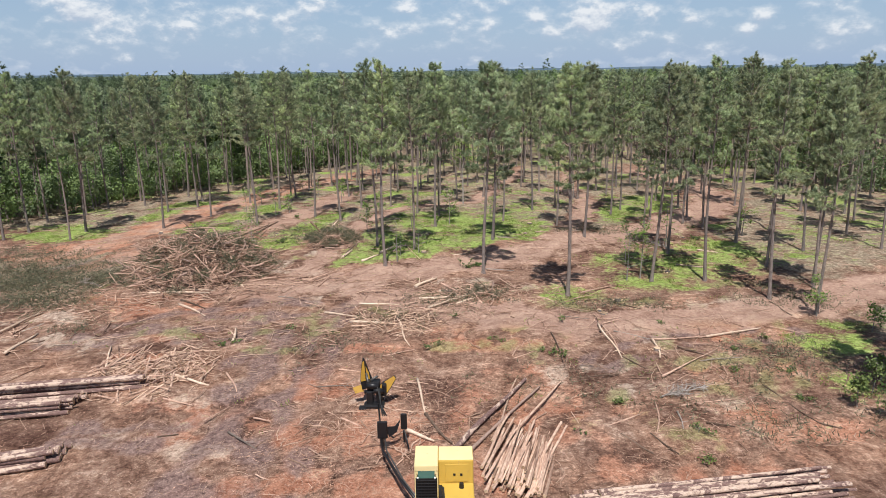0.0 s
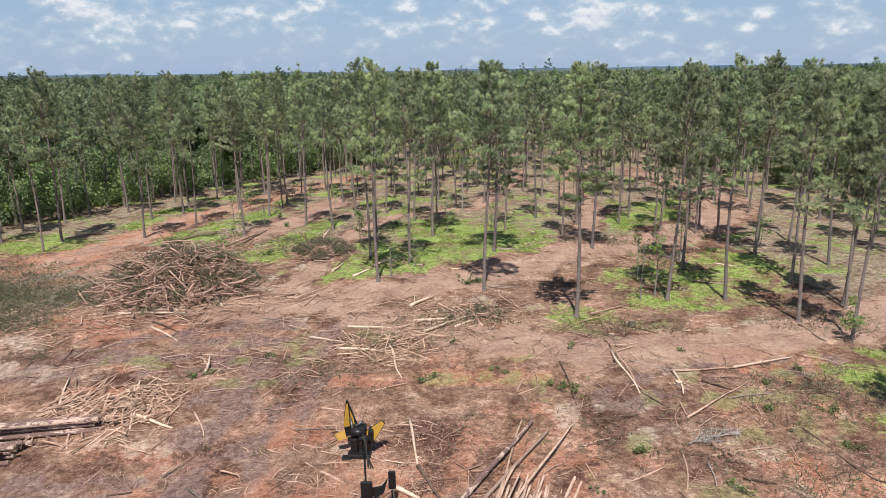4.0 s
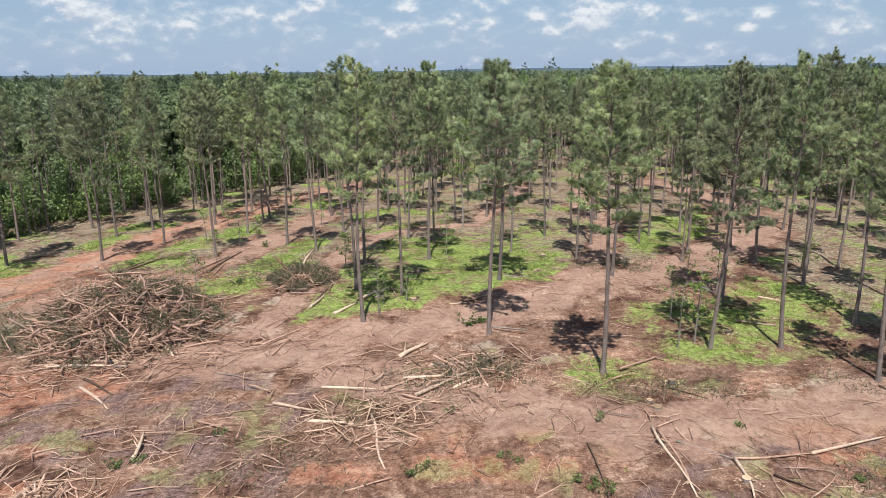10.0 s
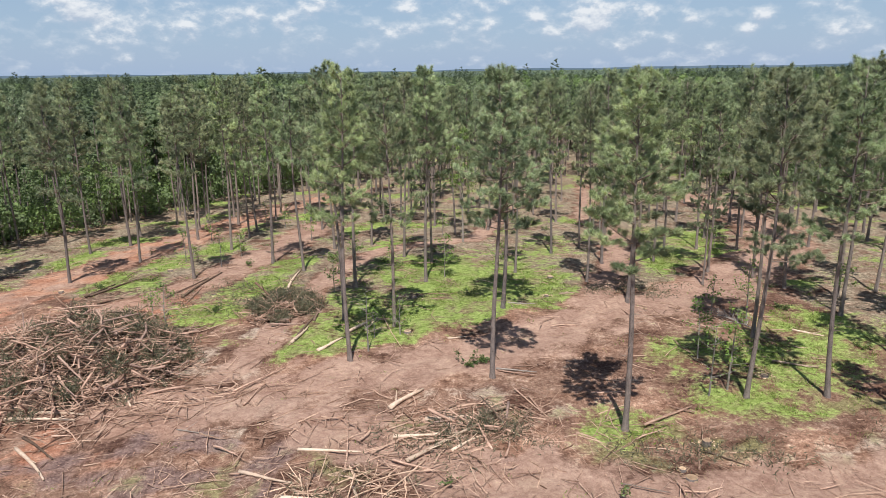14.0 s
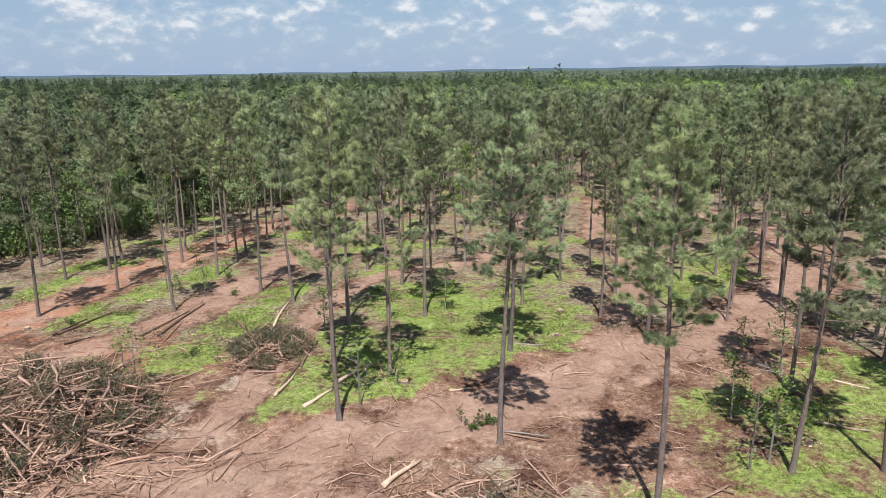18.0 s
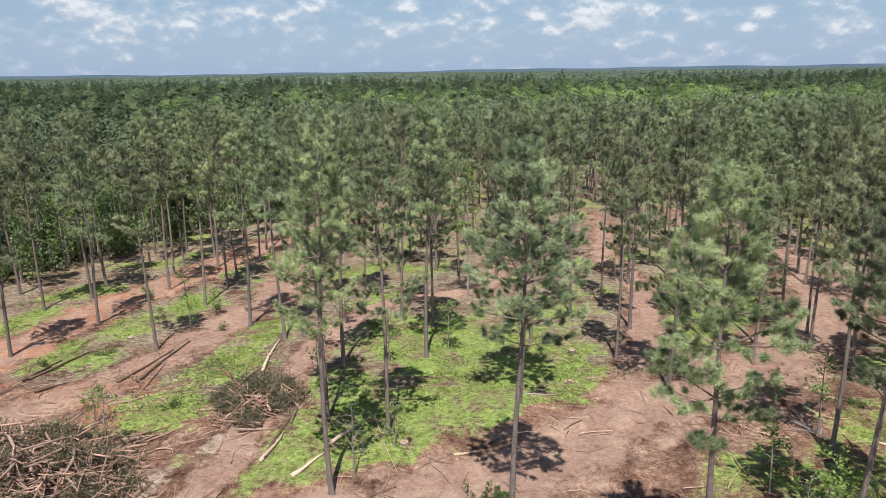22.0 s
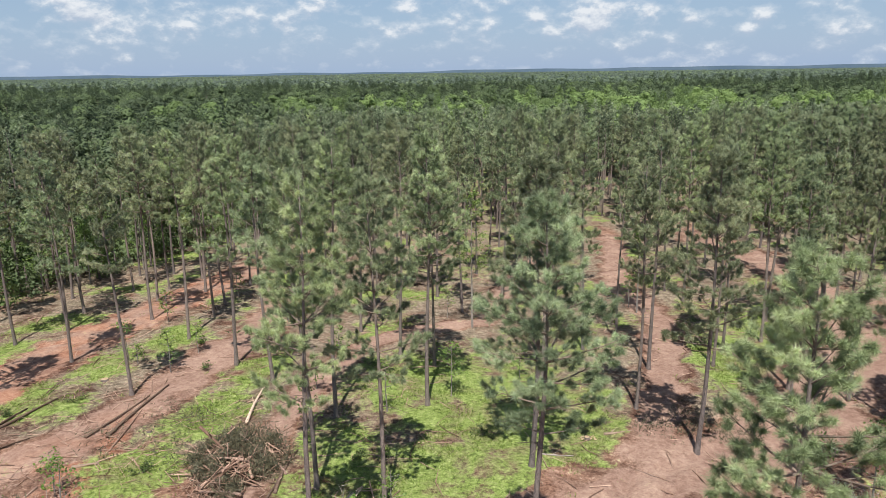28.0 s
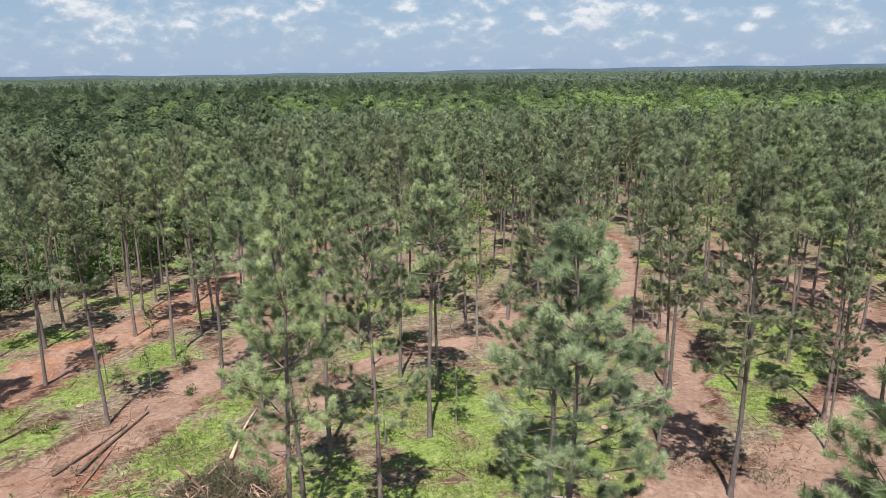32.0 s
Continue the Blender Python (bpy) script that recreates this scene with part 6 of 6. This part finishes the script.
def loader():
    root = new("log_loader")
    root.location = (-0.15, 22.45, 0)
    # origin under the slewing ring
    boxes("chassis", [((0, 0, 0.95), (1.0, 6.4, 0.32)), ((-0.75, -0.4, 0.9), (0.25, 2.0, 0.3)), ((0.75, -0.4, 0.9), (0.25, 2.0, 0.3))], "black", root)
    for x in (-0.85, 0.85):
        for y in (-2.3, -1.15):
            wheel(root, x, y)
    for x in (-1.0, 1.0):
        leg = boxes("outrigger", [((x, 1.9, 0.62), (0.2, 0.24, 1.1))], "yellow", root)
        boxes("foot_plate", [((x, 1.9, 0.05), (0.5, 0.5, 0.1))], "steel", leg)
    bm = bmesh.new()
    bmesh.ops.create_cone(bm, cap_ends=True, segments=28, radius1=0.75, radius2=0.75, depth=0.5)
    bmesh.ops.translate(bm, vec=(0, 0.2, 1.35), verts=bm.verts)
    part("slewing_ring", bm, "steel", root)
    boxes("upper_deck", [((0.0, 0.0, 1.68), (2.16, 3.0, 0.18))], "black", root)
    # engine house, stepped: tall front block and a lower rear block
    house = boxes("engine_house", [((0.42, 0.80, 2.82), (1.32, 0.98, 2.12)), ((0.42, -0.65, 2.35), (1.32, 1.9, 1.18))], "yellow", root, "yellow painted sheet steel", 0.05)
    boxes("roof_panel", [((0.42, 0.80, 3.884), (1.28, 0.94, 0.024))], "pale_yellow", house, "pale yellow roof", 0.01)
    door = boxes("access_door", [((0.45, 0.295, 3.36), (0.86, 0.03, 0.74))], "yellow", house, "", 0.012)
    for x in (0.36, 0.62):
        boxes("latch", [((x, 0.27, 3.30), (0.09, 0.03, 0.09))], "black", door, "", 0.01)
    boxes("hatch", [((0.45, -0.5, 2.955), (0.9, 1.2, 0.03))], "yellow", house, "", 0.01)
    bm = bmesh.new()
    bmesh.ops.create_cone(bm, cap_ends=True, segments=14, radius1=0.10, radius2=0.08, depth=0.20)
    bmesh.ops.translate(bm, vec=(0.62, -0.05, 3.05), verts=bm.verts)
    part("filler_cap", bm, "black", house)
    boxes("hinge_strip", [((1.085, 0.8, 2.9), (0.02, 0.06, 1.2))], "black", house, "", 0.005)
    # cab
    cab = boxes("cab", [((-0.68, 0.62, 3.78), (0.88, 1.36, 0.26)), ((-1.07, 0.62, 2.75), (0.10, 1.30, 2.0)), ((-0.29, 0.62, 2.75), (0.10, 1.30, 2.0)), ((-0.68, 1.24, 2.2), (0.80, 0.10, 0.9)), ((-0.68, 0.0, 3.58), (0.80, 0.09, 0.16))], "pale_yellow", root, "pale yellow cab", 0.04)
    boxes("roof_panel", [((-0.68, 0.62, 3.915), (0.84, 1.32, 0.024))], "pale_yellow", cab, "pale yellow roof", 0.01)
    boxes("rear_window", [((-0.68, -0.035, 3.52), (0.62, 0.03, 0.32))], "glass", cab, "green tinted glass", 0.008)
    boxes("front_window", [((-0.68, 1.27, 3.15), (0.70, 0.02, 0.9))], "glass", cab, "green tinted glass", 0.006)
    boxes("rear_panel", [((-0.68, -0.02, 2.58), (0.80, 0.06, 1.6))], "black", cab, "", 0.02)
    for i in range(9):
        boxes("grille_bar", [((-0.68, -0.075, 3.28 - i * 0.12), (0.76, 0.04, 0.035))], "black", cab, "", 0.008)
    for i in range(6):
        boxes("grille_bar", [((-1.0 + i * 0.128, -0.065, 2.75), (0.03, 0.03, 1.1))], "black", cab, "", 0.008)
    for x in (-1.0, -0.36):
        boxes("work_lamp", [((x, -0.07, 3.40), (0.07, 0.05, 0.05))], "lamp", cab, "small white work lamp", 0.008)
    # boom foot with hoses between cab and engine house
    foot = boxes("boom_foot", [((-0.14, -0.25, 2.3), (0.10, 0.9, 1.3)), ((-0.14, -0.5, 2.85), (0.16, 0.5, 0.5))], "black", root, "", 0.04)
    for i in range(4):
        rod("hose", [(-0.20 + 0.05 * i, 0.0, 3.05 - 0.03 * i), (-0.2 + 0.05 * i, -0.25, 3.18 - 0.04 * i), (-0.2 + 0.06 * i, -0.75, 2.9), (-0.18 + 0.05 * i, -1.1, 2.3)], 0.026, "rubber", foot)
    tagged(root, "yellow trailer-mounted log loader with cab on bare soil", "log loader")


def plate(name, outline, thick, material, parent, m, label=""):
    """A flat plate of the given outline in its own xz plane, thick along y."""
    bm = bmesh.new()
    a = [bm.verts.new((x, -thick / 2, z)) for x, z in outline]
    f = bm.faces.new(a)
    r = bmesh.ops.extrude_face_region(bm, geom=[f])
    bmesh.ops.translate(bm, vec=(0, thick, 0), verts=[v for v in r["geom"] if isinstance(v, bmesh.types.BMVert)])
    bmesh.ops.recalc_face_normals(bm, faces=bm.faces)
    bmesh.ops.transform(bm, matrix=m, verts=bm.verts)
    return part(name, bm, material, parent, label)


def delimber():
    root = new("pull_through_delimber")
    root.location = (-4.1, 34.7, 0)
    stand = boxes("stand", [((0.05, -0.25, 0.10), (0.95, 0.5, 0.20)), ((-0.15, -0.1, 0.45), (0.30, 0.34, 0.7)), ((0.28, -0.05, 0.42), (0.26, 0.3, 0.62)), ((-0.45, -0.4, 0.06), (0.4, 0.35, 0.12))], "black", root, "oily black steel stand", 0.05)
    rod("pin", [(-0.4, -0.1, 0.72), (0.55, -0.1, 0.72)], 0.09, "black", stand)
    head = boxes("head", [((0.02, 0.1, 1.0), (0.62, 0.5, 0.42)), ((0.52, 0.1, 0.78), (0.22, 0.5, 0.62))], "black", root, "black steel delimbing head", 0.07)
    rod("feed_roller", [(-0.28, -0.15, 1.08), (0.30, -0.15, 1.02)], 0.15, "black", head, "", 12)
    rod("feed_roller", [(0.05, -0.25, 0.85), (0.48, -0.2, 0.80)], 0.12, "black", head, "", 12)
    # open knife arms: dark plates with a yellow inner face, leaning apart
    m = pose(-0.26, 0.25, 0.75, -6, -7, 14)
    arm = plate("knife_arm", [(-0.28, 0.0), (0.24, 0.0), (0.26, 0.45), (0.17, 0.95), (0.07, 1.48), (0.0, 1.50), (-0.18, 0.95), (-0.30, 0.45)], 0.09, "black", head, m, "tall pointed dark knife arm")
    plate("inner_face", [(-0.27, 0.40), (-0.06, 0.40), (-0.01, 0.85), (0.03, 1.36), (-0.05, 1.32), (-0.18, 0.90), (-0.29, 0.50)], 0.05, "old_yellow", arm, m @ pose(0, -0.045, 0), "scuffed yellow inner face")
    plate("inner_face", [(0.02, 0.30), (0.16, 0.28), (0.15, 0.75), (0.06, 1.10)], 0.05, "old_yellow", arm, m @ pose(0, -0.04, 0), "scuffed yellow inner face")
    m = pose(0.42, 0.02, 0.62, -20, 24, -14)
    arm = plate("knife_arm", [(-0.26, 0.0), (0.22, -0.02), (0.27, 0.40), (0.30, 0.90), (0.14, 0.98), (-0.10, 0.60), (-0.24, 0.30)], 0.09, "black", head, m, "broad dark knife arm leaning outward")
    plate("inner_face", [(-0.23, 0.03), (0.20, 0.0), (0.25, 0.40), (0.28, 0.88), (0.14, 0.94), (-0.08, 0.58), (-0.22, 0.28)], 0.05, "old_yellow", arm, m @ pose(0, -0.045, 0), "scuffed yellow inner face")
    plate("knife_arm", [(-0.26, 0.0), (0.16, -0.06), (0.18, 0.28), (-0.28, 0.30)], 0.05, "old_yellow", head, pose(-0.62, 0.15, 0.62, -35, -10, 30), "short yellow lower knife arm")
    rod("cylinder", [(-0.1, 0.0, 1.25), (0.22, 0.1, 1.42)], 0.055, "steel", head)
    rod("cylinder", [(-0.2, -0.1, 1.12), (-0.32, 0.25, 1.5)], 0.05, "steel", head)
    for i in range(3):
        rod("hose", [(0.1 + 0.06 * i, 0.0, 1.2), (0.25 + 0.05 * i, -0.35, 1.0 - 0.1 * i), (0.4, -0.6, 0.3), (0.5 + 0.1 * i, -1.2, 0.06)], 0.025, "rubber", head, "", 6)
    stand.scale = head.scale = (1.18, 1.18, 1.18)
    # guide plates on props and the thin tongue to the loader
    tongue = rod("tongue", [(0.75, -4.2, 0.62), (1.02, -5.9, 0.70), (2.0, -8.6, 0.92), (2.75, -10.3, 1.08)], 0.065, "black", root, "", 8)
    rod("tongue_rail", [(0.95, -4.3, 0.62), (1.2, -5.9, 0.70), (2.12, -8.6, 0.92), (2.85, -10.3, 1.08)], 0.04, "steel", root, "", 8)
    rod("tongue_brace", [(0.98, -4.5, 0.95), (1.45, -4.6, 0.60), (1.95, -4.2, 0.80), (2.2, -5.1, 0.30)], 0.045, "black", root, "", 8)
    boxes("guide_plate", [((0.92, -4.75, 1.12), (0.50, 0.14, 0.92))], "black", tongue, "", 0.06)
    boxes("guide_plate", [((1.92, -4.05, 1.18), (0.32, 0.14, 0.86))], "black", tongue, "", 0.06)
    for x, y in ((0.92, -4.75), (1.92, -4.05)):
        boxes("prop", [((x, y, 0.35), (0.10, 0.10, 0.7))], "black", tongue, "", 0.02)
    plate("apron", [(0.0, 0.0), (0.10, -0.55), (0.55, -0.42), (0.82, 0.1), (0.5, -0.12)], 0.05, "black", tongue, pose(1.08, -4.6, 1.2, -12, 0, 35))
    rod("drawbar", [(0.3, -0.5, 0.25), (0.55, -2.2, 0.10), (0.80, -4.3, 0.5)], 0.045, "black", root, "", 6)
    tagged(root, "black and yellow delimber with open knife arms on soil", "delimber")


loader()
delimber()
